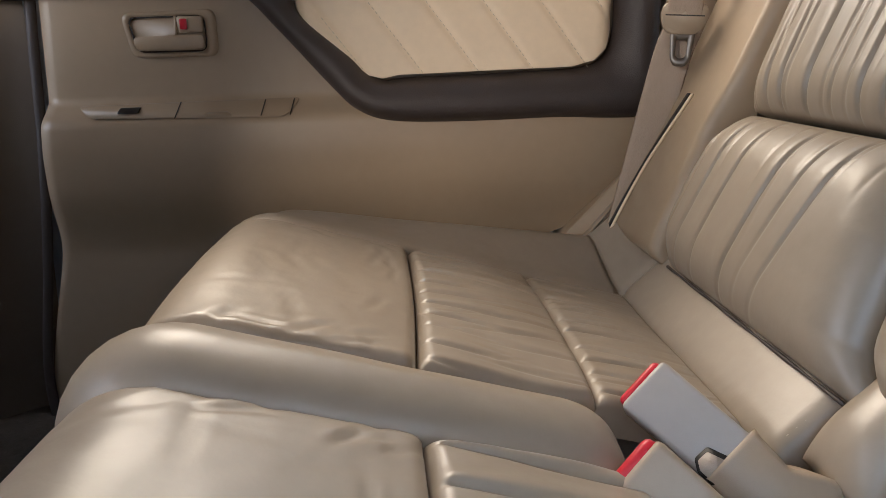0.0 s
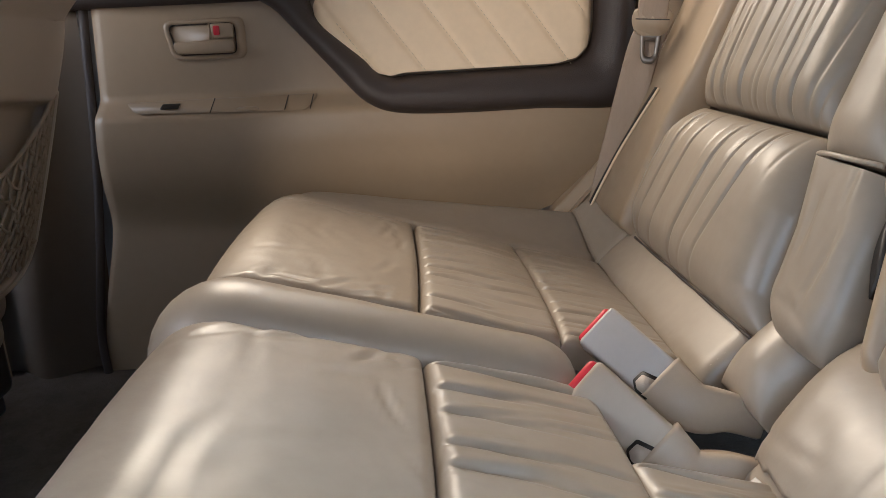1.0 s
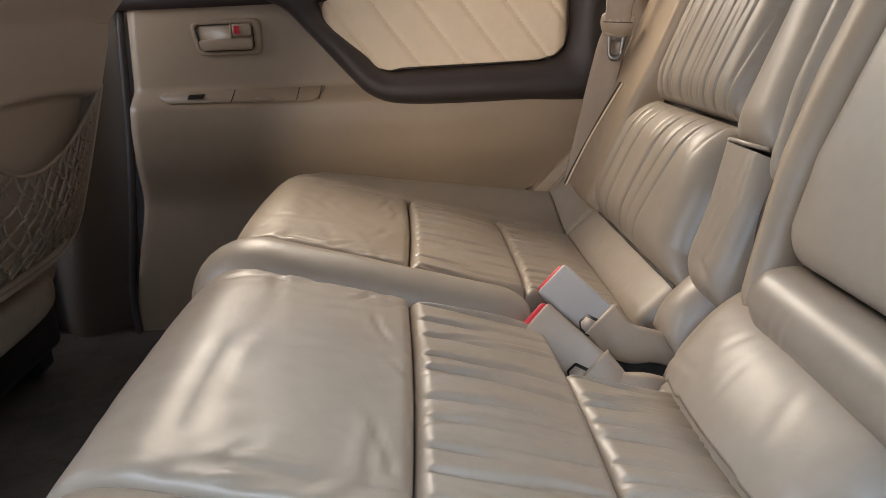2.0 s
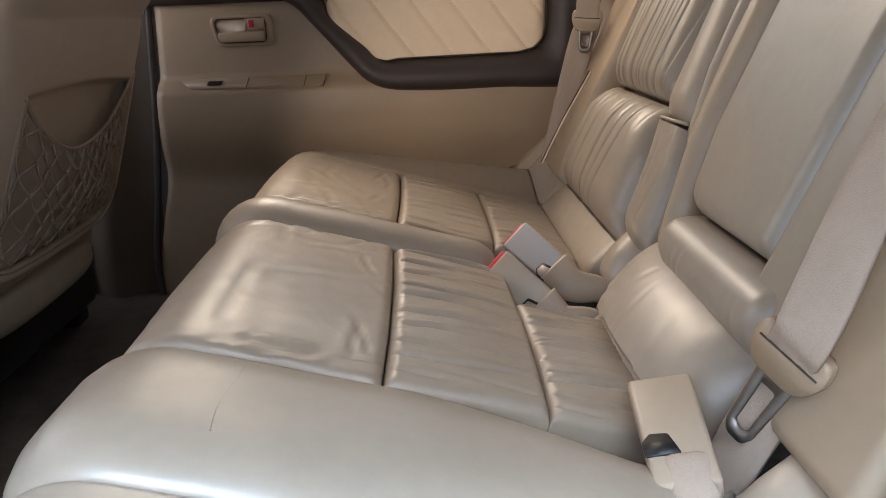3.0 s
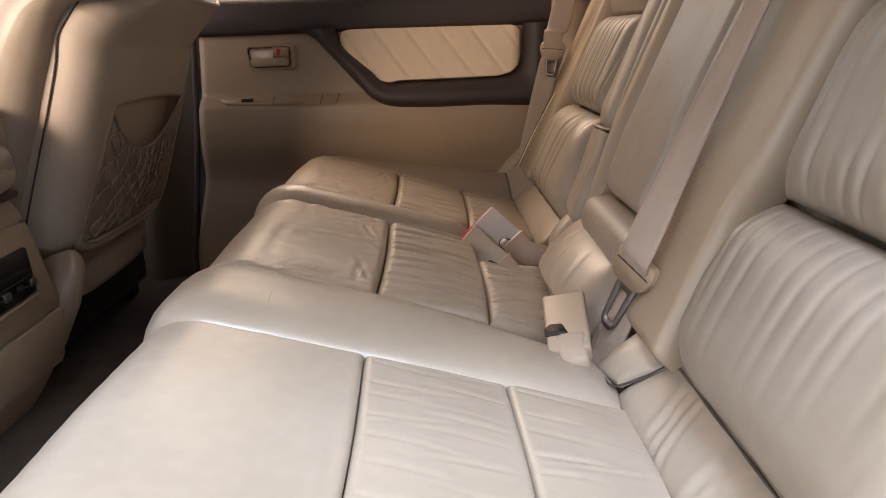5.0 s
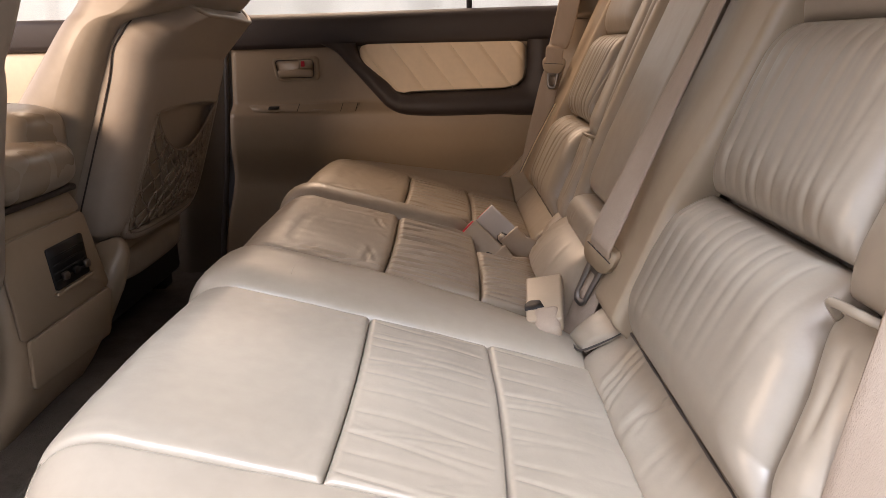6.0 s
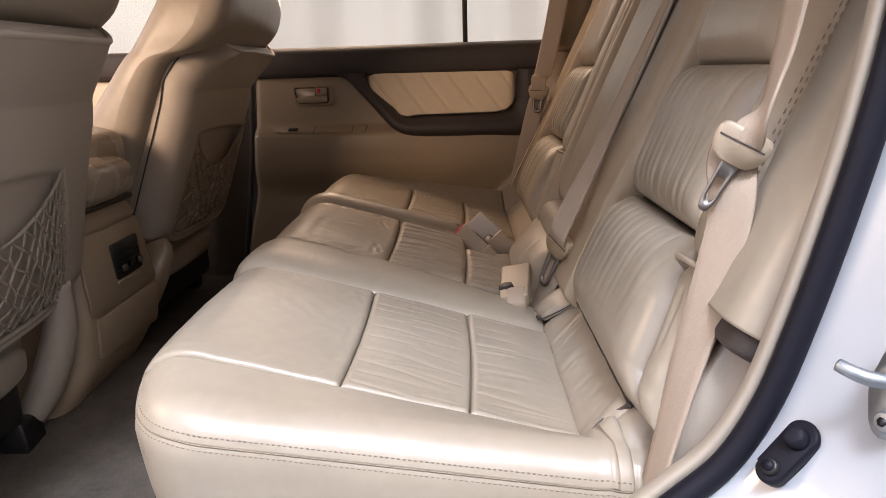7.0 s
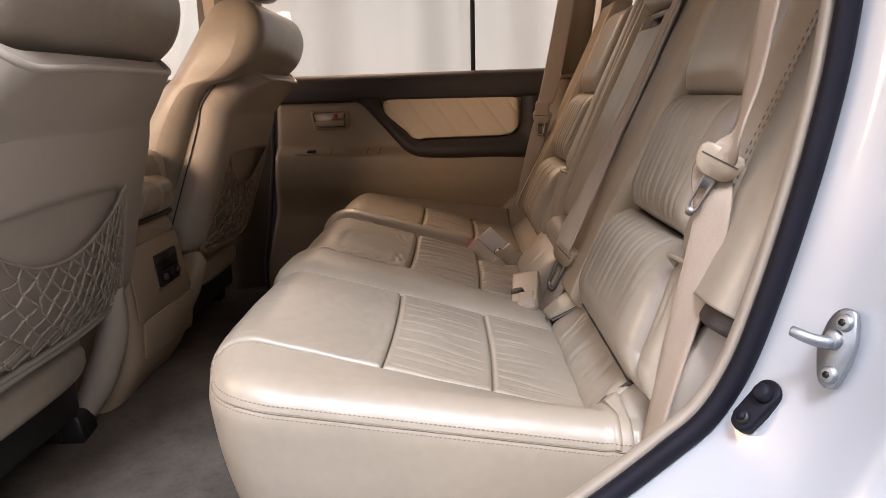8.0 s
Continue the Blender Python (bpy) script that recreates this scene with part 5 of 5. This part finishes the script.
def console():
    root = thing("centre_console", (-0.65, 0.215, 0.43), "beige plastic centre console with rear vent and padded lids", "console")
    # body: a loft of rounded rectangles, wider at the foot
    secs = []
    for z, xr, y0, y1, r in ((0.40, -0.56, 0.03, 0.29, 0.05), (0.46, -0.535, 0.03, 0.300, 0.05), (0.50, -0.510, 0.036, 0.318, 0.045), (0.53, -0.497, 0.046, 0.334, 0.04), (0.60, -0.494, 0.064, 0.348, 0.03), (0.70, -0.503, 0.078, 0.337, 0.025), (0.755, -0.512, 0.085, 0.318, 0.025), (0.785, -0.525, 0.09, 0.310, 0.03)):
        ring = rounded([(xr, y0), (xr, y1), (-1.0, y1), (-1.0, y0)], r, 6)
        secs.append([(a, b, z) for a, b in ring])
    P = np.array([s + s[:1] for s in secs])
    body = sheet("console_body", P, PLASTIC, root, "moulded beige console body")

    def face(y, z, w):
        x = np.interp(z, [0.40, 0.46, 0.50, 0.53, 0.60, 0.70, 0.755, 0.785], [-0.56, -0.535, -0.510, -0.497, -0.494, -0.503, -0.512, -0.525])
        return (float(x) + w, y, z)
    def plate(name, poly, depth, mat, parent, lab="", bev=0.002, off=-0.001):
        return part(name, prism(poly, lambda u, v, w: face(u, v, w + off), depth, bev), mat, parent, lab)
    plate("upper_cap", rounded([(0.088, 0.751), (0.315, 0.751), (0.308, 0.783), (0.094, 0.783)], 0.008), 0.004, PLASTIC, root, "upper console cap")
    vent = plate("vent_plate", rounded([(0.080, 0.613), (0.340, 0.613), (0.318, 0.747), (0.086, 0.747)], 0.008), 0.004, PLASTIC, root, "rear vent plate")
    plate("vent_opening", rounded([(0.186, 0.652), (0.288, 0.652), (0.292, 0.716), (0.186, 0.716)], 0.005), 0.005, BLACK, vent, "black vent opening", 0.0, 0.0)
    for k, z in enumerate((0.664, 0.676, 0.688, 0.700)):
        plate("vent_slat", [(0.190, z), (0.286, z), (0.286, z + 0.0025), (0.190, z + 0.0025)], 0.0025, BLACK, vent, "", 0.0, 0.004)
    for y in (0.214, 0.246, 0.280):
        plate("vent_knob", rounded([(y - 0.008, 0.662), (y + 0.008, 0.662), (y + 0.008, 0.674), (y - 0.008, 0.674)], 0.003), 0.006, STEEL if y != 0.246 else BLACK, vent, "small chrome vent knob", 0.002, 0.004)
    plate("vent_rim", rounded([(0.180, 0.645), (0.294, 0.645), (0.294, 0.650), (0.180, 0.650)], 0.002), 0.006, PLASTIC, vent, "", 0.001, 0.002)
    plate("drawer_front", rounded([(0.088, 0.538), (0.322, 0.530), (0.340, 0.609), (0.090, 0.609)], 0.008), 0.006, PLASTIC, root, "beige drawer front")
    for k in range(4):
        plate("foot_grille", [(0.052 + 0.012 * k, 0.436), (0.058 + 0.012 * k, 0.438), (0.062 + 0.012 * k, 0.456), (0.056 + 0.012 * k, 0.454)], 0.003, BLACK, root, "", 0.0, 0.0)
    # padded lids
    v, f = blob((-0.60, 0.190, 0.832), (0.122, 0.127, 0.045), 0.62, 0.5, 64, 40)
    lid = link_mesh("small_lid", v, f, LID, root, "padded leather console lid")
    part("lid_base", box((0.215, 0.228, 0.010), (-0.612, 0.196, 0.789), 0.004), PLASTIC_DARK, root, "dark hinge strip under the lid")
    v, f = blob((-0.70, 0.265, 0.872), (0.19, 0.098, 0.052), 0.5, 0.5, 64, 40)
    link_mesh("armrest_lid", v, f, LID, root, "larger padded armrest lid")
    part("lid_latch", cyl(0.020, 0.014, Matrix.Translation((-0.56, 0.235, 0.868)), 20, 0.016, 0.004), LEATHER, lid, "round lid button")


console()


# ---------------------------------------------------------------- near doorway
def doorway():
    root = thing("doorway_frame", (0.36, -0.62, 0.43), "white painted door jamb with black rubber weather strip and beige trim lip", "door frame")
    line = smooth_line([(-0.66, 0.415), (-0.40, 0.42), (-0.12, 0.44), (0.0, 0.487), (0.12, 0.568), (0.224, 0.648), (0.284, 0.699), (0.318, 0.732), (0.343, 0.778), (0.362, 0.838), (0.379, 0.905), (0.394, 0.975), (0.405, 1.05), (0.410, 1.15), (0.405, 1.28), (0.385, 1.40), (0.33, 1.49), (0.22, 1.525), (-0.2, 1.535), (-0.66, 1.53)], 220)
    t = np.gradient(line, axis=0)
    t /= np.linalg.norm(t, axis=1)[:, None]
    out = np.stack([t[:, 1], -t[:, 0]], 1)          # away from the opening

    def sweep(profile):
        rows = []
        for d0, y in profile:
            d = np.minimum(d0, 0.09 + 0.21 * step(1.40, 1.10, line[:, 1]))
            rows.append(np.stack([line[:, 0] + out[:, 0] * d, np.full(len(line), y), line[:, 1] + out[:, 1] * d], -1))
        return np.array(rows)
    lip = [(0.05, -0.52), (0.003, -0.545), (-0.008, -0.560), (-0.0135, -0.570), (-0.0140, -0.578), (-0.012, -0.583), (-0.006, -0.580), (0.01, -0.575)]
    sheet("trim_lip", sweep(lip), TRIM, root, "beige plastic trim lip")
    ang = np.linspace(0, 2 * np.pi, 17)
    seal = [(-0.001 + 0.0098 * math.cos(a), -0.590 + 0.0100 * math.sin(a)) for a in ang]
    sheet("weather_strip", sweep(seal), RUBBER, root, "black rubber weather strip", flip=True)
    body = [(0.0, -0.575), (0.006, -0.590), (0.0115, -0.600), (0.014, -0.606), (0.020, -0.616), (0.030, -0.636), (0.040, -0.660), (0.048, -0.682), (0.052, -0.700), (0.058, -0.722), (0.068, -0.736), (0.085, -0.743), (0.13, -0.745), (0.30, -0.745)]
    sheet("jamb_panel", sweep(body), PAINT, root, "glossy white painted jamb")
    # door switch
    zax = Vector((-0.66, -0.47, 0.58)).normalized()
    xax = Vector((0.55, 0.0, 0.80))
    xax = (xax - zax * xax.dot(zax)).normalized()
    yax = zax.cross(xax)
    M = Matrix((xax, yax, zax)).transposed().to_4x4()
    sw = thing("door_light_switch", (0.3535, -0.609, 0.750), "black rubber door switch with two round buttons on the jamb", "door switch")
    base = [(-0.021 + 0.0125 * math.cos(a), 0.0125 * math.sin(a)) for a in np.linspace(math.pi / 2, 3 * math.pi / 2, 12)] + [(0.021 + 0.0145 * math.cos(a), 0.0145 * math.sin(a)) for a in np.linspace(-math.pi / 2, math.pi / 2, 12)]
    at = Matrix.Translation(Vector((0.3495, -0.614, 0.750)) + zax * 0.003) @ M
    part("rubber_base", prism(base, lambda u, v, w: tuple(at @ Vector((u * 0.75, v * 0.82, w - 0.004))), 0.010, 0.003, 3), RUBBER, sw)
    part("large_button", cyl(0.0088, 0.012, at @ Matrix.Translation((0.0125, 0, 0.009)), 24, 0.0072, 0.003), RUBBER, sw)
    part("small_button", cyl(0.0070, 0.006, at @ Matrix.Translation((-0.0135, 0, 0.007)), 20, 0.0056, 0.0015), BLACK, sw)
    part("button_core", cyl(0.0040, 0.003, at @ Matrix.Translation((-0.0135, 0, 0.0105)), 16), RUBBER, sw)
    # striker
    st = thing("door_striker", (0.398, -0.655, 0.828), "zinc-plated steel door striker loop bolted to the white jamb", "door striker")
    zax = Vector((-0.89, -0.386, 0.23)).normalized()
    xax = Vector((0.10, 0.0, 1.0))
    xax = (xax - zax * xax.dot(zax)).normalized()
    yax = zax.cross(xax)
    at = Matrix.Translation((0.3885, -0.657, 0.819)) @ Matrix((xax, yax, zax)).transposed().to_4x4()
    plate = rounded([(-0.034, -0.010), (-0.034, 0.008), (-0.004, 0.021), (0.022, 0.016), (0.034, 0.006), (0.034, -0.010), (0.010, -0.019), (-0.012, -0.018)], 0.008)
    part("base_plate", prism(plate, lambda u, v, w: tuple(at @ Vector((u * 0.94, v * 0.76, w - 0.001))), 0.005, 0.0015), ZINC, st)
    for u in (-0.021, 0.021):
        part("bolt", cyl(0.0075, 0.005, at @ Matrix.Translation((u, -0.002, 0.0055)), 20, 0.006, 0.001), ZINC, st)
        part("bolt_socket", cyl(0.003, 0.001, at @ Matrix.Translation((u, -0.002, 0.0083)), 6), BLACK, st)
    loop = smooth_line([tuple(at @ Vector(p)) for p in ((0.003, 0.004, 0.0), (0.003, 0.003, 0.012), (0.003, 0.007, 0.021), (0.004, 0.014, 0.027), (0.005, 0.021, 0.029))], 24)
    tube("striker_pin", loop, np.linspace(0.0052, 0.0042, 24), ZINC, st, n=14)
    part("pin_collar", cyl(0.0085, 0.007, at @ Matrix.Translation((0.006, 0.003, 0.006)), 20, 0.007, 0.002), ZINC, st)
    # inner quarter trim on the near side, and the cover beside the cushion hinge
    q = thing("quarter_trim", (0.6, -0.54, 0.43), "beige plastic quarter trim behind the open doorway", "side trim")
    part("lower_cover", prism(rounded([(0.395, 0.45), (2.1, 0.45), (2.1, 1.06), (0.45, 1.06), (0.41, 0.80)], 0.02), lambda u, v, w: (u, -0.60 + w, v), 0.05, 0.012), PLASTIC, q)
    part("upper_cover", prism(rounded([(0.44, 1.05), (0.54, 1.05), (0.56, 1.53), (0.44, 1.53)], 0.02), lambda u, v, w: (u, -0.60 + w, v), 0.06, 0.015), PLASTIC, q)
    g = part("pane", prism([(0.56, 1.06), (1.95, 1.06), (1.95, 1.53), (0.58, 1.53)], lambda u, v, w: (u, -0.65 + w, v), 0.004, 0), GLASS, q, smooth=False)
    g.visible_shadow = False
    h = thing("hinge_cover", (0.40, -0.47, 0.43), "taupe plastic cover of the seat back hinge", "hinge cover")
    part("cover_plate", prism(rounded([(0.285, 0.52), (0.66, 0.52), (0.66, 0.84), (0.46, 0.82), (0.35, 0.80), (0.300, 0.70)], 0.03), lambda u, v, w: (u, -0.505 + w, v), 0.02, 0.006), SHELL, h)


doorway()


# ---------------------------------------------------------------- belts and buckles
def axes_at(p, x, w):
    """A pose whose x axis is x, and whose y axis is close to w."""
    x = Vector(x).normalized()
    w = Vector(w)
    w = (w - x * w.dot(x)).normalized()
    return Matrix.Translation(p) @ Matrix((x, w, x.cross(w))).transposed().to_4x4()


def buckle(corner, x, w, stalk_to, label, red=True, size=(0.098, 0.043, 0.024), side=1, face=1, hand=1, mat=BUCKLE, press=0.66):
    """A belt buckle: corner is the corner of its press end, x its way from stalk to press end, w along that end."""
    L, W, T = size
    m = axes_at(corner, x, w)
    m = m @ Matrix.Translation((-L / 2, W / 2, -side * T / 2))
    root = thing("seat_belt_buckle", m @ Vector((-L / 2, 0, 0)), label, "buckle", "seat belt buckles")
    bm = box((L, W, T), bevel=0.004, seg=3)
    for v in bm.verts:                          # a little slimmer towards the stalk
        k = 1 - 0.10 * (0.5 - v.co.x / L)
        v.co.y *= k
        v.co.z *= k
    bmesh.ops.transform(bm, matrix=m, verts=bm.verts)
    part("housing", bm, mat, root, "smooth plastic housing")
    if red:
        part("press_button", box((0.012, W * 0.88, T * press), m=m @ Matrix.Translation((L / 2 - 0.0005, 0, 0)), bevel=0.0050), RED, root, "red press button")
    # chamfered dark mouth where the housing sits in its flared sleeve
    mouth = rounded([(-L * 0.26, W * 0.49), (-L * 0.14, W * 0.49), (-L * 0.07, W * 0.36), (-L * 0.08, W * 0.10), (-L * 0.26, -W * 0.02)], 0.002)
    on = lambda u, v, w: tuple(m @ Vector((u, v * hand, face * (T / 2 - 0.0012 + w))))
    dark = part("latch_mouth", prism(mouth, on, 0.0018, 0.0), BLACK, root, "dark latch mouth")
    if hand > 0:
        part("latch_plate", prism([(-L * 0.155 + (u + L * 0.155) * 0.72, W * 0.32 + (v - W * 0.32) * 0.72) for u, v in mouth], lambda u, v, w: on(u, v, w + 0.0018), 0.0006, 0.0), SHELL, dark, "grey-brown latch plate")
    if hand < 0:                                # short stub where it lies on the bench
        part("sleeve", box((L * 0.42, W * 0.64, T * 1.08), m=m @ Matrix.Translation((-L * 0.44, -hand * W * 0.06, -face * 0.001)) @ pose(0, 0, 0, 0, -face * 10, 0), bevel=0.007), WEBBING, root, "pinkish tan webbing sleeve")
        return root
    # sleeve down to the seat
    a, b = m @ Vector((-L * 0.21, 0, 0)), Vector(stalk_to)
    mid = m @ Vector((-L * 0.52, 0, 0))
    wdir = (m.to_3x3() @ Vector((0, 1, 0)))
    pts = smooth_line([tuple(a), tuple(mid), tuple(mid.lerp(b, 0.5) + Vector((0, 0, 0.003))), tuple(b)], 26)
    k = np.linspace(0, 1, 26)
    ribbon("sleeve", pts, tuple(wdir), W * (1.02 - 0.36 * step(0.1, 1.0, k) + 0.12 * np.exp(-k / 0.08)), BUCKLE, root, "beige plastic sleeve", thick=T * 1.10)
    return root


buckle((0.137, 0.374, 0.706), (-0.67, 0.53, 0.53), (-0.033, -0.005, -0.027), (0.250, 0.318, 0.628), "beige plastic buckle with red button lying on the centre seat", True)
buckle((0.171, 0.461, 0.714), (-0.60, 0.66, 0.45), (-0.033, -0.006, -0.025), (0.275, 0.395, 0.632), "pale grey-beige buckle with red button beside the centre seat", True, mat=BUCKLE_GREY, press=0.36)
buckle((0.193, 0.0748, 0.697), (0.11, 0.98, 0.20), (0.039, -0.028, 0.003), (0.226, -0.050, 0.640), "beige plastic buckle lying flat on the bench beside the belt", False, (0.106, 0.048, 0.022), -1, -1, -1)


def belt_tongue(m, parent, steel_len=0.045, w=0.056, half=0.012, mat=BUCKLE, grip_label="cream plastic tongue grip", slot=0.022, long_=1.0):
    """A flat moulded grip that the belt threads through, and its steel tongue; x of m points along the tongue, y across."""
    outline = rounded([(-0.017, -w * 0.46), (-0.017, w * 0.46), (-0.004, w * 0.52), (0.012, w * 0.40), (0.018, w * 0.24), (0.018, -w * 0.30), (0.010, -w * 0.44), (-0.004, -w * 0.52)], 0.007)
    part("tongue_grip", prism(outline, lambda u, v, z: tuple(m @ Vector((u * long_, v, (z - 0.0055) * (1.0 - 12 * u)))), 0.011, 0.0034, 3, True), mat, parent, grip_label)
    part("belt_opening", box((0.0014, w * 0.84, 0.0130), m=m @ Matrix.Translation((-0.0028, 0, 0)), bevel=0.0003), PLASTIC_DARK, parent, "dark belt opening")
    e = steel_len
    outer = rounded([(0.006, -half * 1.25), (e, -half * 0.95), (e + 0.008, -half * 0.55), (e + 0.008, half * 0.55), (e, half * 0.95), (0.006, half * 1.25)], 0.004, 6)
    inner = rounded([(e - slot, -half * 0.55), (e - 0.004, -half * 0.50), (e - 0.001, -half * 0.2), (e - 0.001, half * 0.2), (e - 0.004, half * 0.50), (e - slot, half * 0.55)], 0.003, 6)
    loops = [[tuple(m @ Vector((u, v, z))) for u, v in line] for line, z in ((inner, -0.0013), (outer, -0.0013), (outer, 0.0013), (inner, 0.0013), (inner, -0.0013))]
    V = np.array([loop + loop[:1] for loop in loops])
    sheet("tongue_plate", V, STEEL, parent, "steel tongue plate with an open slot")


def belts():
    def belt(label, above, ways_above, m, below, ways_below, width=0.047, lower=0.044, squeeze=0.18, entry=None, **kw):
        """Webbing that comes down to a tongue, goes through its grip from the front and runs on behind it."""
        root = thing("seat_belt", below[-1], label, "seat belt", "rear seat belts")
        at = lambda u, z: tuple(m @ Vector((u, 0, z)))
        w = tuple(m.to_3x3() @ Vector((0, 1, 0)))
        pts = smooth_line(list(above) + [at(-0.034, 0.0112), at(-0.003, 0.0046)], 70)
        way = smooth_line(list(ways_above) + [entry or w, w], 70)
        ribbon("upper_webbing", pts, way, width * (1 - squeeze * step(0.45, 0.95, np.linspace(0, 1, 70))), WEBBING, root)
        pts = smooth_line([at(-0.004, -0.0055), at(0.012, -0.0075)] + list(below), 60)
        ribbon("lower_webbing", pts, smooth_line([w, w] + list(ways_below), 60), lower, WEBBING, root)
        belt_tongue(m, root, **kw)
        return root
    s = (0.95, -0.25, -0.1)
    belt("beige seat belt hanging down by the closed door", [(0.435, 0.895, 1.45), (0.403, 0.885, 1.26), (0.374, 0.882, 1.10), (0.352, 0.884, 1.00)], [s, s, s, s],
         axes_at((0.338, 0.877, 0.945), (-0.10, -0.12, -1.0), (0.95, -0.25, 0.0)), [(0.329, 0.887, 0.90), (0.303, 0.89, 0.786), (0.281, 0.90, 0.674), (0.272, 0.903, 0.63)], [s, s, s, s], steel_len=0.046, w=0.052)
    s = (-0.03, -1.0, 0.05)
    belt("beige seat belt running down in front of the centre backrest", [(0.569, 0.031, 1.42), (0.493, 0.0245, 1.25), (0.426, 0.0188, 1.10), (0.372, 0.014, 0.978), (0.328, 0.0103, 0.880)], [s, s, s, (0.12, -0.97, 0.08), (0.36, -0.90, 0.12)],
         axes_at((0.2755, -0.0045, 0.7505), (-0.32, 0.24, -0.92), (0.50, -0.83, 0.15)), [(0.268, 0.008, 0.705), (0.252, 0.018, 0.650), (0.245, 0.022, 0.61)], [(0.55, -0.83, 0.1)] * 3, steel_len=0.066, slot=0.040, w=0.056, mat=PLASTIC, grip_label="tan plastic tongue grip", lower=0.040)
    near = belt("pale beige seat belt twisted by the open doorway", [(0.445, -0.475, 1.42), (0.416, -0.479, 1.25), (0.390, -0.483, 1.10), (0.377, -0.486, 1.02)], [(0.30, -0.95, 0), (0.10, -1.0, 0), (-0.02, -1.0, 0), (-0.08, -1.0, 0)],
                axes_at((0.352, -0.480, 0.945), (-0.46, 0.06, -0.88), (0.86, -0.28, 0.46)), [(0.347, -0.482, 0.895), (0.337, -0.487, 0.845), (0.316, -0.492, 0.765), (0.296, -0.50, 0.685), (0.284, -0.503, 0.63)], [(0.70, -0.66, 0.2), (0.66, -0.74, 0.1), (0.40, -0.9, 0.1), (0.15, -1.0, 0.1), (0.1, -1.0, 0)], steel_len=0.050, w=0.045, long_=0.85, half=0.0062, lower=0.039, squeeze=0.38, entry=(-0.10, -0.99, 0.1))
    part("anchor_bolt", cyl(0.011, 0.012, Matrix.Translation((0.312, -0.495, 0.668)) @ pose(0, 0, 0, 90, 0, 0), 20, 0.009, 0.002), BLACK, near, "black anchor bolt")


belts()
